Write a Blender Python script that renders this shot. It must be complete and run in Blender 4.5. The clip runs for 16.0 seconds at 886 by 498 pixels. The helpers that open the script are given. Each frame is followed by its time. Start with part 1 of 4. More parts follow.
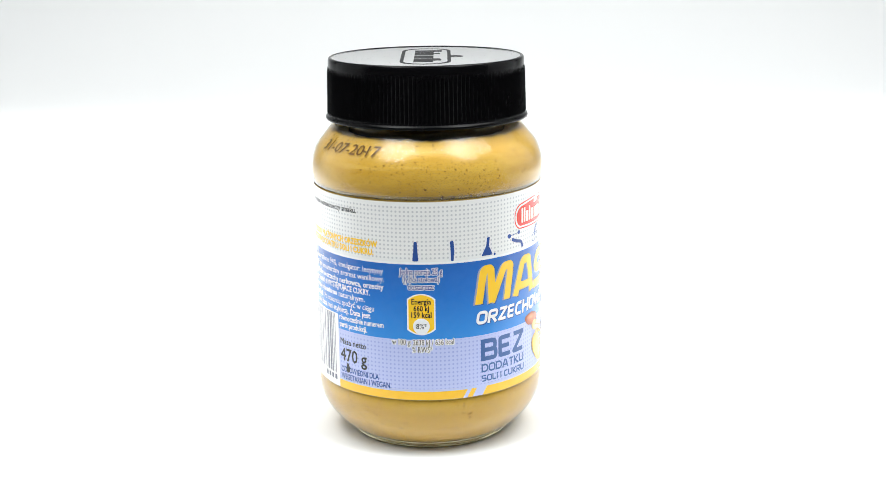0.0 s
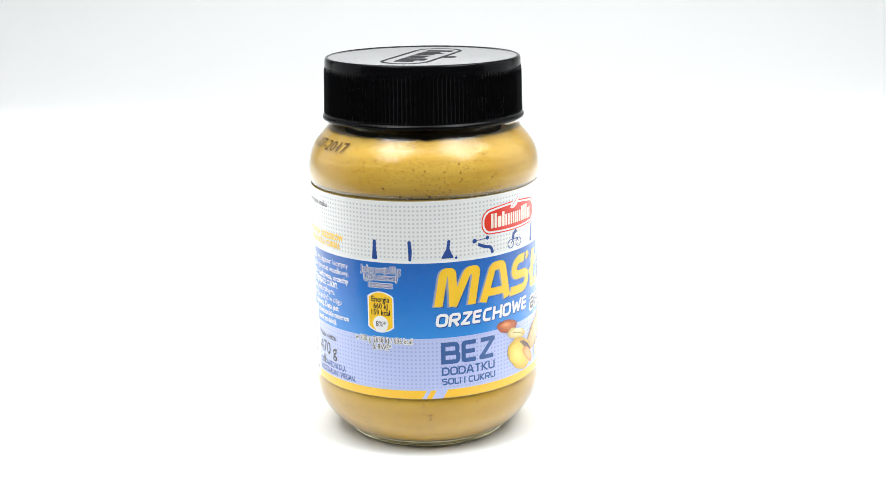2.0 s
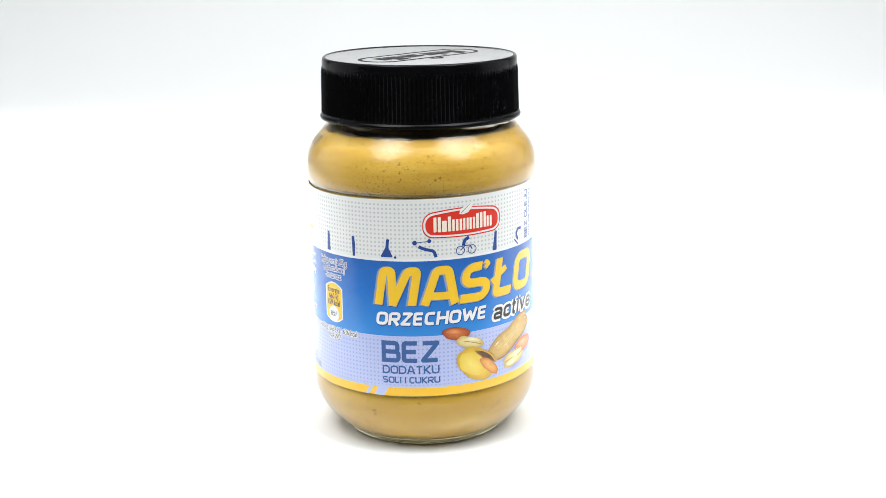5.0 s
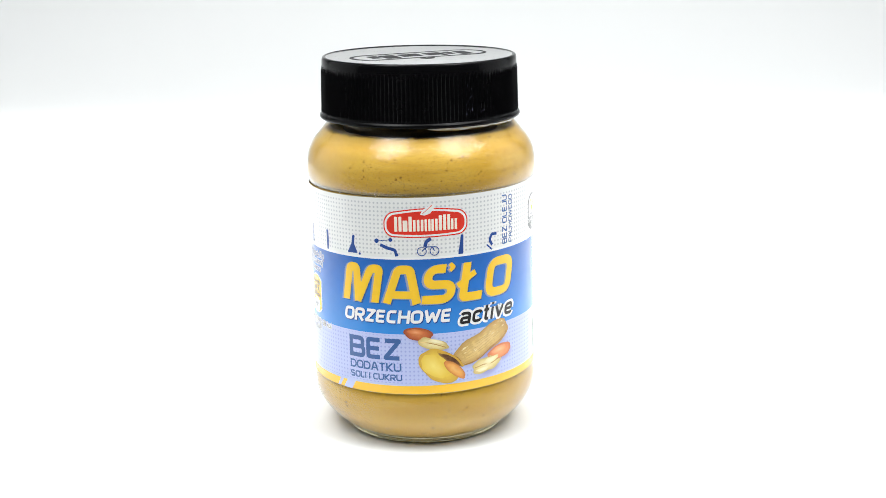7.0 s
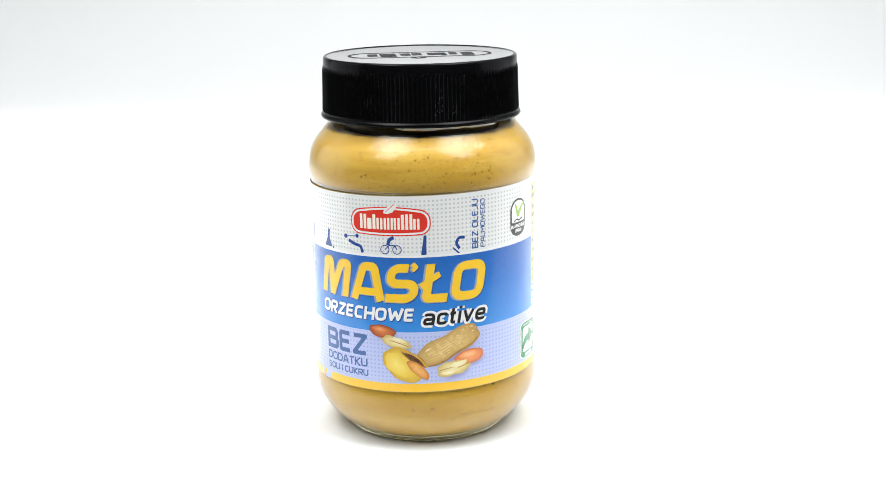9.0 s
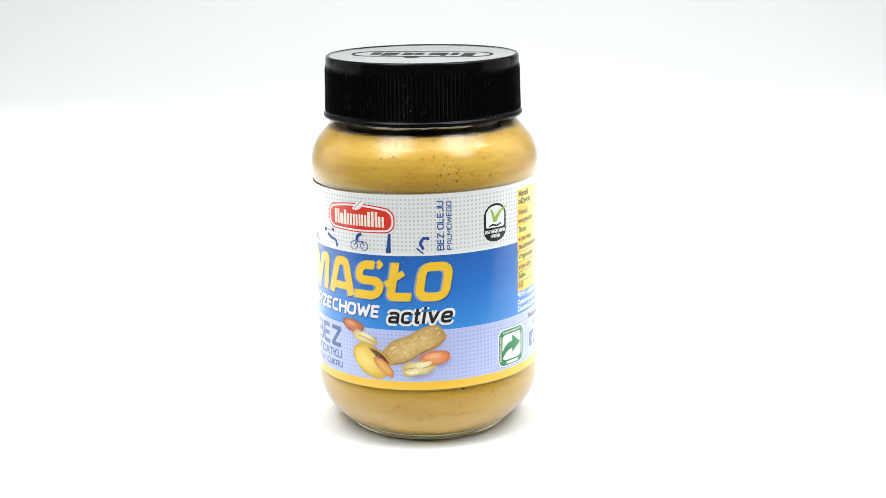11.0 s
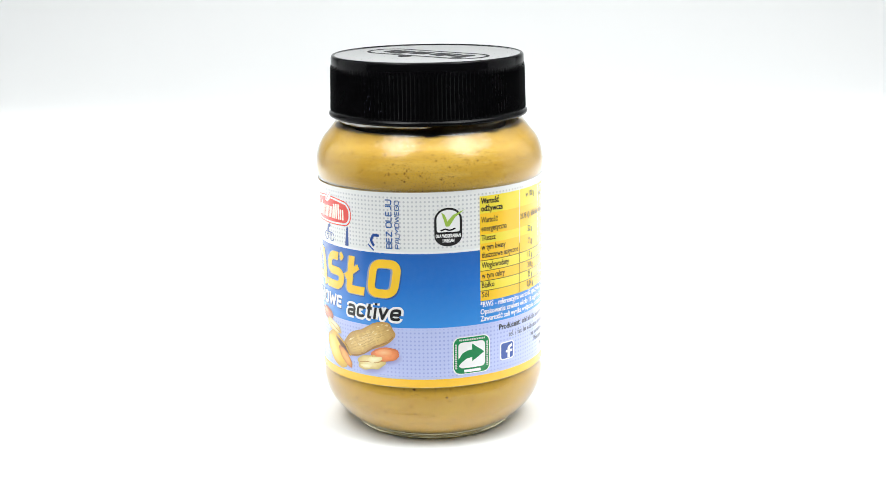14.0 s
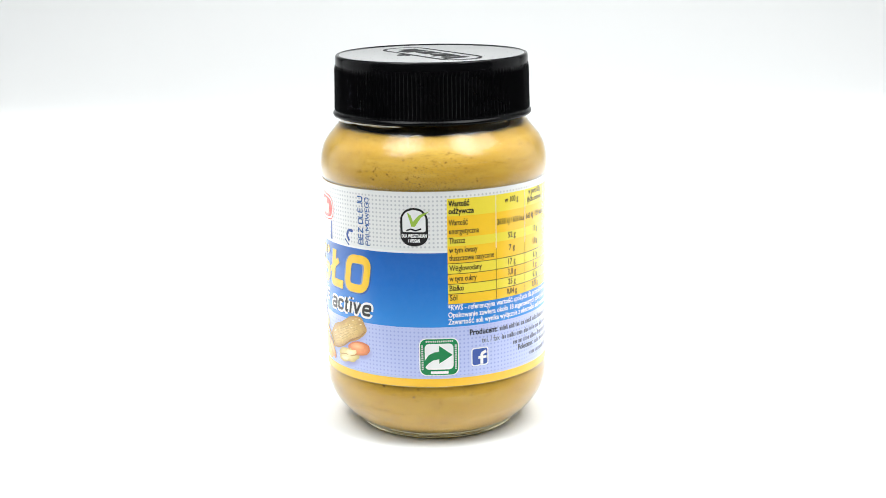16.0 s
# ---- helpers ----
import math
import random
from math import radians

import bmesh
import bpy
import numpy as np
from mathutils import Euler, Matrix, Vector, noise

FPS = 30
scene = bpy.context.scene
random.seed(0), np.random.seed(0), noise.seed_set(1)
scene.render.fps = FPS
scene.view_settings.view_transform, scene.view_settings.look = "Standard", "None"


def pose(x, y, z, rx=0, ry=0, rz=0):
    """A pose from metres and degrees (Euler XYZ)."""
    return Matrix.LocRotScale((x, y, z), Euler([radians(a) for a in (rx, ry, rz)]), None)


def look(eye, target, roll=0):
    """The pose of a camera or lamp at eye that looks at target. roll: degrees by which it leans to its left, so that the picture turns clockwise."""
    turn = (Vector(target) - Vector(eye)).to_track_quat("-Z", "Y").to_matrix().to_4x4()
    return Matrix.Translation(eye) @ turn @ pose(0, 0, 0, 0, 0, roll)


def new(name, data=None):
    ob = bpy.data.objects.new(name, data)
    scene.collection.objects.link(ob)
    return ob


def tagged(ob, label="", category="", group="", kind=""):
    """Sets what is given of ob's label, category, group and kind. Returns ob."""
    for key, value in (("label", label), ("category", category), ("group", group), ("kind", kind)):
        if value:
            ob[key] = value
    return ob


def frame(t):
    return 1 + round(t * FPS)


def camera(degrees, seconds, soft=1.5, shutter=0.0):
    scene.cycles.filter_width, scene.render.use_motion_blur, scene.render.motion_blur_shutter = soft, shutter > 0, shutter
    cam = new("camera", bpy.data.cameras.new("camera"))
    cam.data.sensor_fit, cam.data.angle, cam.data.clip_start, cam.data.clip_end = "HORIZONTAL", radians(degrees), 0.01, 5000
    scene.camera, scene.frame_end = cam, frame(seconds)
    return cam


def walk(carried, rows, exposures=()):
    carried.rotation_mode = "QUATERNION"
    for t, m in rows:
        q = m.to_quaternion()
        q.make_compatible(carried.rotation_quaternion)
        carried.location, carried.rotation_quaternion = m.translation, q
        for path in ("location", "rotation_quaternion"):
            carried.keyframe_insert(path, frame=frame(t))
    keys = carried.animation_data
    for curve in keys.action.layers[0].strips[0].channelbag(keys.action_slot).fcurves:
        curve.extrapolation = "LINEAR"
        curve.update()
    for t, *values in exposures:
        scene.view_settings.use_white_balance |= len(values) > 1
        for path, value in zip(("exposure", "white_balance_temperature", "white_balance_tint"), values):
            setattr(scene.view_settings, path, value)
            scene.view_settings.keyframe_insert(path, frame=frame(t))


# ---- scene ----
# ---------------------------------------------------------------- camera
cam = camera(35.741, 16.0, 0.8)
EYE = look((0.0, -0.4913, 0.18562), (0.002576, 0.0, 0.064464), -0.788)
walk(cam, [(0, EYE), (16, EYE)])

# ---------------------------------------------------------------- light
world = bpy.data.worlds.new("world")
scene.world = world
world.use_nodes = True
world.node_tree.nodes["Background"].inputs[0].default_value = (0.9, 0.95, 1.0, 1)
world.node_tree.nodes["Background"].inputs[1].default_value = 0.1


def area_lamp(name, eye, target, width, height, watts, colour=(0.965, 1.0, 1.0)):
    lamp = bpy.data.lights.new(name, "AREA")
    lamp.shape, lamp.size, lamp.size_y, lamp.energy, lamp.color = "RECTANGLE", width, height, watts, colour
    ob = new(name, lamp)
    ob.matrix_world = look(eye, target)
    return ob


area_lamp("softbox", (-0.41, -0.42, 0.93), (0, 0, 0.06), 0.33, 0.56, 6.6)
area_lamp("softbox", (0.48, -0.40, 0.93), (0, 0, 0.06), 0.30, 0.54, 6.5)
area_lamp("top_light", (0.08, 0.1, 0.95), (0.08, 0.11, 0.0), 1.3, 0.75, 20, (0.98, 1.0, 1.0))
scene.view_settings.exposure = 0.0

# ---------------------------------------------------------------- materials


def material(name):
    m = bpy.data.materials.new(name)
    m.use_nodes = True
    return m, m.node_tree, m.node_tree.nodes["Principled BSDF"]


def node(tree, kind, **values):
    n = tree.nodes.new(kind)
    for k, v in values.items():
        if k == "operation":
            n.operation = v
        elif k == "data_type":
            n.data_type = v
        elif k == "feature":
            n.feature = v
        else:
            n.inputs[k].default_value = v
    return n


def maths(tree, operation, a, b=None):
    n = tree.nodes.new("ShaderNodeMath")
    n.operation = operation
    for k, v in enumerate((a, b)):
        if v is None:
            continue
        if isinstance(v, (int, float)):
            n.inputs[k].default_value = v
        else:
            tree.links.new(v, n.inputs[k])
    return n.outputs[0]


def mixed(tree, fac, a, b):
    n = tree.nodes.new("ShaderNodeMix")
    n.data_type = "RGBA"
    for socket, v in ((n.inputs[0], fac), (n.inputs[6], a), (n.inputs[7], b)):
        if isinstance(v, (int, float)):
            socket.default_value = v
        elif isinstance(v, tuple):
            socket.default_value = (*v, 1)
        else:
            tree.links.new(v, socket)
    return n.outputs[2]


def ramp(tree, fac, stops):
    n = tree.nodes.new("ShaderNodeValToRGB")
    els = n.color_ramp.elements
    while len(els) < len(stops):
        els.new(0.5)
    for e, (p, c) in zip(els, stops):
        e.position, e.color = p, (*c, 1) if isinstance(c, tuple) else (c, c, c, 1)
    tree.links.new(fac, n.inputs[0])
    return n.outputs[0]


def srgb(r, g, b):
    return tuple((c / 255 / 12.92) if c / 255 < 0.04045 else ((c / 255 + 0.055) / 1.055) ** 2.4 for c in (r, g, b))


def noise_tex(tree, scale, detail=3, coord="Object"):
    c = tree.nodes.new("ShaderNodeTexCoord")
    n = node(tree, "ShaderNodeTexNoise", Scale=scale, Detail=detail)
    tree.links.new(c.outputs[coord], n.inputs["Vector"])
    return n.outputs["Fac"]


def bump(tree, bsdf, height, strength, distance):
    b = node(tree, "ShaderNodeBump", Strength=strength, Distance=distance)
    tree.links.new(height, b.inputs["Height"])
    tree.links.new(b.outputs[0], bsdf.inputs["Normal"])


def varnish(b, rough):
    """Glossy lacquer over the print."""
    b.inputs["Roughness"].default_value = rough
    b.inputs["Specular IOR Level"].default_value = 0.3
    b.inputs["Coat Weight"].default_value = 0.6
    b.inputs["Coat Roughness"].default_value = 0.1


def ink(name, colour, vary=0.06, rough=0.24):
    """Printing ink on coated paper, a little mottled."""
    m, t, b = material(name)
    n = noise_tex(t, 420, 4)
    dark = tuple(c * (1 - vary) for c in colour)
    lite = tuple(min(1, c * (1 + vary)) for c in colour)
    t.links.new(mixed(t, n, dark, lite), b.inputs["Base Color"])
    varnish(b, rough)
    return m


def dotted_paper(name, ground, dot, z_low, z_high, pitch=1.45, radius=0.24):
    """Coated paper with a printed grid of dots between two heights (mm)."""
    m, t, b = material(name)
    uv = t.nodes.new("ShaderNodeUVMap")
    sep = t.nodes.new("ShaderNodeSeparateXYZ")
    t.links.new(uv.outputs[0], sep.inputs[0])
    u, z = sep.outputs[0], sep.outputs[1]
    fu = maths(t, "SUBTRACT", maths(t, "FRACT", maths(t, "DIVIDE", maths(t, "ADD", u, 290.0), pitch)), 0.5)
    fz = maths(t, "SUBTRACT", maths(t, "FRACT", maths(t, "DIVIDE", z, pitch)), 0.5)
    d = maths(t, "SQRT", maths(t, "ADD", maths(t, "MULTIPLY", fu, fu), maths(t, "MULTIPLY", fz, fz)))
    spot = ramp(t, d, [(radius - 0.05, 1.0), (radius + 0.06, 0.0)])
    inside = maths(t, "MULTIPLY", maths(t, "GREATER_THAN", z, z_low), maths(t, "LESS_THAN", z, z_high))
    fac = maths(t, "MULTIPLY", spot, inside)
    n = noise_tex(t, 500, 4)
    base = mixed(t, n, tuple(c * 0.965 for c in ground), tuple(min(1, c * 1.025) for c in ground))
    t.links.new(mixed(t, fac, base, dot), b.inputs["Base Color"])
    varnish(b, 0.24)
    return m


def sweep_material():
    m, t, b = material("white_paper")
    n = noise_tex(t, 3.0, 4)
    t.links.new(mixed(t, n, (0.885, 0.89, 0.89), (0.905, 0.91, 0.91)), b.inputs["Base Color"])
    b.inputs["Roughness"].default_value = 0.75
    b.inputs["Specular IOR Level"].default_value = 0.25
    bump(t, b, noise_tex(t, 900, 2), 0.05, 0.0002)
    return m


def paste_material():
    """Smooth peanut paste with skin specks and faint smears."""
    m, t, b = material("peanut_paste")
    c = t.nodes.new("ShaderNodeTexCoord")
    mp = node(t, "ShaderNodeMapping", Scale=(1, 1, 3.0))
    t.links.new(c.outputs["Object"], mp.inputs["Vector"])
    big = node(t, "ShaderNodeTexNoise", Scale=45, Detail=4)
    t.links.new(mp.outputs[0], big.inputs["Vector"])
    col = mixed(t, ramp(t, big.outputs["Fac"], [(0.35, 0.0), (0.7, 1.0)]), (0.61, 0.350, 0.042), (0.67, 0.420, 0.072))
    mp2 = node(t, "ShaderNodeMapping", Scale=(1, 1, 9.0))
    t.links.new(c.outputs["Object"], mp2.inputs["Vector"])
    smear = node(t, "ShaderNodeTexNoise", Scale=30, Detail=5, Distortion=0.6)
    t.links.new(mp2.outputs[0], smear.inputs["Vector"])
    col = mixed(t, maths(t, "MULTIPLY", ramp(t, smear.outputs["Fac"], [(0.48, 0.0), (0.70, 1.0)]), 0.4), col, (0.47, 0.265, 0.04))
    col = mixed(t, maths(t, "MULTIPLY", ramp(t, smear.outputs["Fac"], [(0.28, 1.0), (0.46, 0.0)]), 0.35), col, (0.80, 0.56, 0.16))
    fine = noise_tex(t, 900, 3)
    col = mixed(t, maths(t, "MULTIPLY", ramp(t, fine, [(0.45, 0.0), (0.75, 1.0)]), 0.35), col, (0.52, 0.29, 0.045))
    wob = node(t, "ShaderNodeTexNoise", Scale=1400, Detail=2)
    t.links.new(c.outputs["Object"], wob.inputs["Vector"])
    bent = t.nodes.new("ShaderNodeVectorMath")
    bent.operation = "MULTIPLY_ADD"
    bent.inputs[1].default_value = (0.0011, 0.0011, 0.0011)
    t.links.new(wob.outputs["Color"], bent.inputs[0])
    t.links.new(c.outputs["Object"], bent.inputs[2])
    for scale, near, dark, gate_scale, low in ((640, 0.36, (0.22, 0.10, 0.018), 75, 0.30), (330, 0.22, (0.12, 0.052, 0.011), 60, 0.40), (240, 0.20, (0.30, 0.15, 0.028), 50, 0.42), (1350, 0.50, (0.38, 0.20, 0.035), 90, 0.26), (620, 0.19, (0.82, 0.61, 0.24), 70, 0.48)):
        v = node(t, "ShaderNodeTexVoronoi", Scale=scale)
        t.links.new(bent.outputs[0], v.inputs["Vector"])
        cell = t.nodes.new("ShaderNodeSeparateXYZ")
        t.links.new(v.outputs["Color"], cell.inputs[0])
        size = maths(t, "MULTIPLY", maths(t, "POWER", cell.outputs[0], 1.5), near)
        spot = ramp(t, maths(t, "DIVIDE", v.outputs["Distance"], maths(t, "ADD", size, 0.004)), [(0.35, 1.0), (1.0, 0.0)])
        gate = node(t, "ShaderNodeTexNoise", Scale=gate_scale, Detail=2)
        t.links.new(c.outputs["Object"], gate.inputs["Vector"])
        g = ramp(t, gate.outputs["Fac"], [(low, 0.0), (low + 0.12, 1.0)])
        col = mixed(t, maths(t, "MULTIPLY", spot, g), col, dark)
    t.links.new(col, b.inputs["Base Color"])
    b.inputs["Roughness"].default_value = 0.55
    b.inputs["Specular IOR Level"].default_value = 0.2
    bump(t, b, fine, 0.12, 0.0003)
    return m


def clear_glass():
    """Jar wall: light passes, the outer skin is glossy."""
    m, t, b = material("clear_glass")
    t.nodes.remove(b)
    out = t.nodes["Material Output"]
    glossy = node(t, "ShaderNodeBsdfGlossy", Roughness=0.21)
    clear = node(t, "ShaderNodeBsdfTransparent", Color=(0.985, 0.99, 0.965, 1))
    weight = node(t, "ShaderNodeLayerWeight", Blend=0.5)
    fres = maths(t, "ADD", maths(t, "MULTIPLY", maths(t, "POWER", weight.outputs["Facing"], 2.8), 0.85), 0.035)
    bmp = node(t, "ShaderNodeBump", Strength=0.2, Distance=0.0008)
    t.links.new(noise_tex(t, 55, 2), bmp.inputs["Height"])
    t.links.new(bmp.outputs[0], glossy.inputs["Normal"])
    mix = t.nodes.new("ShaderNodeMixShader")
    t.links.new(fres, mix.inputs[0])
    t.links.new(clear.outputs[0], mix.inputs[1])
    t.links.new(glossy.outputs[0], mix.inputs[2])
    t.links.new(mix.outputs[0], out.inputs[0])
    return m


def inner_glass():
    """Inside of the jar wall, wetted by the paste: no gloss of its own."""
    m, t, b = material("inner_glass")
    t.nodes.remove(b)
    clear = node(t, "ShaderNodeBsdfTransparent", Color=(0.99, 0.995, 0.98, 1))
    t.links.new(clear.outputs[0], t.nodes["Material Output"].inputs[0])
    return m


def thick_glass():
    """Foot of the jar: thick glass, pale yellow through its depth, that throws light back from within."""
    m, t, b = material("thick_glass")
    b.inputs["Base Color"].default_value = (0.2, 0.16, 0.05, 1)
    b.inputs["Specular IOR Level"].default_value = 1.0
    b.inputs["IOR"].default_value = 1.5
    b.inputs["Roughness"].default_value = 0.2
    inside = node(t, "ShaderNodeBsdfGlossy", Color=(0.98, 0.93, 0.68, 1))
    t.links.new(ramp(t, noise_tex(t, 300, 3), [(0.3, 0.05), (0.7, 0.14)]), inside.inputs["Roughness"])
    mix = node(t, "ShaderNodeMixShader", Fac=0.5)
    t.links.new(b.outputs[0], mix.inputs[1])
    t.links.new(inside.outputs[0], mix.inputs[2])
    t.links.new(mix.outputs[0], t.nodes["Material Output"].inputs[0])
    return m


def film_material():
    m, t, b = material("clear_film")
    t.nodes.remove(b)
    glossy = node(t, "ShaderNodeBsdfGlossy", Roughness=0.3)
    clear = node(t, "ShaderNodeBsdfTransparent", Color=(0.96, 0.96, 0.94, 1))
    mix = node(t, "ShaderNodeMixShader", Fac=0.42)
    t.links.new(clear.outputs[0], mix.inputs[1])
    t.links.new(glossy.outputs[0], mix.inputs[2])
    t.links.new(mix.outputs[0], t.nodes["Material Output"].inputs[0])
    return m


def black_plastic(name, rough, spec=0.5, colour=(0.006, 0.006, 0.007)):
    m, t, b = material(name)
    n = noise_tex(t, 260, 4)
    t.links.new(mixed(t, n, tuple(c * 0.7 for c in colour), tuple(c * 1.4 for c in colour)), b.inputs["Base Color"])
    t.links.new(ramp(t, noise_tex(t, 120, 5), [(0.3, max(rough - 0.05, 0.02)), (0.75, rough + 0.07)]), b.inputs["Roughness"])
    b.inputs["Specular IOR Level"].default_value = spec
    return m


def blob_print(name, centre, middle, rim, streak=0.0):
    """Printed picture of a nut: tone runs from its middle to its rim, over fibre streaks."""
    m, t, b = material(name)
    uv = t.nodes.new("ShaderNodeUVMap")
    sep = t.nodes.new("ShaderNodeSeparateXYZ")
    t.links.new(uv.outputs[0], sep.inputs[0])
    col = ramp(t, sep.outputs[0], [(0.0, centre), (0.6, middle), (1.0, rim)])
    mp = node(t, "ShaderNodeMapping", Scale=(1, 1, 1), Rotation=(0, radians(35), 0))
    c = t.nodes.new("ShaderNodeTexCoord")
    t.links.new(c.outputs["Object"], mp.inputs["Vector"])
    n = node(t, "ShaderNodeTexNoise", Scale=700, Detail=4)
    t.links.new(mp.outputs[0], n.inputs["Vector"])
    col = mixed(t, maths(t, "MULTIPLY", ramp(t, n.outputs["Fac"], [(0.42, 0.0), (0.66, 1.0)]), 0.25 + streak), col, rim)
    t.links.new(col, b.inputs["Base Color"])
    varnish(b, 0.26)
    return m


M_SWEEP = sweep_material()


def matt(name, colour, vary):
    m, t, b = material(name)
    t.links.new(mixed(t, noise_tex(t, 30, 5), tuple(c * (1 - vary) for c in colour), tuple(c * (1 + vary) for c in colour)), b.inputs["Base Color"])
    b.inputs["Roughness"].default_value = 0.85
    return m


M_TENT = matt("tent_cloth", (0.6, 0.605, 0.61), 0.05)
M_WALL = matt("grey_wall_paint", (0.2, 0.2, 0.2), 0.06)
M_PASTE, M_GLASS, M_THICK = paste_material(), clear_glass(), thick_glass()
M_FILM = film_material()
M_LID = black_plastic("black_plastic", 0.24, 0.1, (0.0016, 0.0016, 0.002))
M_PLATE = black_plastic("glossy_black_plastic", 0.09, 1.0)
plate_bsdf = M_PLATE.node_tree.nodes["Principled BSDF"]
plate_bsdf.inputs["IOR"].default_value = 1.75
plate_bsdf.inputs["Coat Weight"].default_value = 1.0
plate_bsdf.inputs["Coat Roughness"].default_value = 0.06
bump(M_PLATE.node_tree, plate_bsdf, noise_tex(M_PLATE.node_tree, 70, 4), 0.25, 0.0004)
M_RIM = black_plastic("polished_black_plastic", 0.16, 0.1, (0.003, 0.003, 0.0035))
M_EMBOSS = black_plastic("matt_black_emboss", 0.6, 0.12, (0.02, 0.02, 0.021))
M_PAPER = dotted_paper("dotted_white_paper", (0.83, 0.83, 0.815), srgb(198, 199, 202), 72.6, 91.0)
M_LILAC = dotted_paper("dotted_lilac_print", srgb(188, 197, 238), srgb(160, 171, 224), 26.8, 44.1)
M_WHITE = ink("white_ink", (0.88, 0.88, 0.87), 0.03)
M_CREAM = ink("cream_ink", srgb(250, 238, 222), 0.03)
M_DEEP = ink("deep_blue_ink", srgb(24, 84, 160), 0.05)
M_NAVY = ink("navy_ink", srgb(34, 72, 146))
M_STEEL = ink("steel_blue_ink", srgb(62, 98, 158))
M_YELLOW = ink("yellow_ink", srgb(252, 202, 42), 0.03)
M_STRIPE = ink("stripe_yellow_ink", srgb(250, 196, 52), 0.03)
M_LEMON = ink("lemon_ink", srgb(244, 222, 62), 0.03)
M_AMBER = ink("amber_ink", srgb(252, 202, 36), 0.03)
M_GREYBLUE = ink("grey_blue_ink", srgb(150, 160, 182))
M_BLACK = ink("black_ink", srgb(20, 18, 20))
M_BROWN = ink("brown_ink", srgb(78, 62, 24))
M_RED = ink("red_ink", srgb(224, 46, 26))
M_GREEN = ink("green_ink", srgb(26, 132, 76))
M_LEAF = ink("leaf_green_ink", srgb(158, 192, 74))
M_PALE = ink("pale_grey_ink", srgb(214, 214, 214))
M_GREY = ink("grey_ink", srgb(112, 112, 128))
M_SLATE = ink("slate_ink", srgb(88, 88, 108))
M_SOCIAL = ink("violet_blue_ink", srgb(66, 92, 168))
M_OLIVE = ink("olive_groove_shade", (0.16, 0.12, 0.03), 0.3, 0.15)
M_EDGESHADE = matt("brown_edge_shade", (0.44, 0.29, 0.085), 0.3)
M_NECKDARK = ink("dark_neck_brown", (0.10, 0.050, 0.008), 0.35, 0.5)
M_STAMP = ink("stamp_ink", srgb(98, 70, 36), 0.2)
M_SKIN = blob_print("printed_nut_skin", srgb(226, 142, 84), srgb(202, 106, 54), srgb(152, 70, 36))
M_PINK = blob_print("printed_pink_nut", srgb(248, 174, 116), srgb(241, 150, 92), srgb(212, 116, 68))
M_HALF = blob_print("printed_nut_half", srgb(246, 232, 178), srgb(236, 216, 150), srgb(206, 180, 108))
M_SHELL = blob_print("printed_shell", srgb(242, 212, 144), srgb(230, 196, 122), srgb(190, 146, 80), 0.2)
M_GOLD = blob_print("printed_open_shell", srgb(244, 216, 100), srgb(236, 200, 76), srgb(210, 164, 58))
M_KERNEL = blob_print("printed_kernel", srgb(244, 190, 110), srgb(236, 168, 84), srgb(204, 122, 60))
M_VEIN = ink("shell_vein_ink", srgb(206, 168, 100), 0.2)
M_VEINDARK = ink("shell_shade_ink", srgb(168, 122, 62), 0.2)
M_PALESHELL = ink("pale_shell_ink", srgb(248, 228, 172), 0.08)
M_SHADE = blob_print("printed_soft_shade", srgb(140, 140, 184), srgb(158, 160, 208), srgb(186, 194, 236), -0.2)
M_LOBE = blob_print("printed_pale_lobe", srgb(254, 246, 208), srgb(246, 234, 184), srgb(238, 220, 158), -0.15)
M_PINKLIGHT = blob_print("printed_pink_gleam", srgb(252, 196, 146), srgb(247, 176, 120), srgb(242, 154, 96), -0.2)
M_GOLDLIGHT = blob_print("printed_gold_gleam", srgb(250, 226, 120), srgb(243, 212, 96), srgb(236, 201, 78), -0.1)
M_SKINLIGHT = blob_print("printed_skin_gleam", srgb(240, 168, 108), srgb(222, 134, 78), srgb(204, 108, 56), -0.2)
M_HOLLOW = blob_print("printed_hollow", srgb(70, 36, 18), srgb(96, 56, 26), srgb(160, 116, 60))


def blue_band_material():
    """Blue print that runs from a deeper to a lighter tone down the band."""
    m, t, b = material("blue_band_ink")
    uv = t.nodes.new("ShaderNodeUVMap")
    sep = t.nodes.new("ShaderNodeSeparateXYZ")
    t.links.new(uv.outputs[0], sep.inputs[0])
    f = maths(t, "DIVIDE", maths(t, "SUBTRACT", sep.outputs[1], 45.0), 26.3)
    col = ramp(t, f, [(0.0, srgb(44, 138, 220)), (0.55, srgb(14, 110, 200)), (1.0, srgb(4, 92, 180))])
    n = noise_tex(t, 450, 4)
    t.links.new(mixed(t, maths(t, "MULTIPLY", n, 0.12), col, srgb(90, 150, 220)), b.inputs["Base Color"])
    varnish(b, 0.24)
    return m


M_BLUE = blue_band_material()

# ---------------------------------------------------------------- mesh helpers
MM = 0.001
RL = 41.0            # radius of the label, mm
SLANT = (0.8124, -0.1662)  # the label sits a little askew on the glass, mm


def part(name, bm, mat, parent=None, label=""):
    me = bpy.data.meshes.new(name)
    bm.to_mesh(me)
    bm.free()
    me.materials.append(mat)
    ob = new(name, me)
    ob.parent = parent
    if label:
        tagged(ob, label)
    return ob


def smooth(ob):
    for p in ob.data.polygons:
        p.use_smooth = True
    return ob


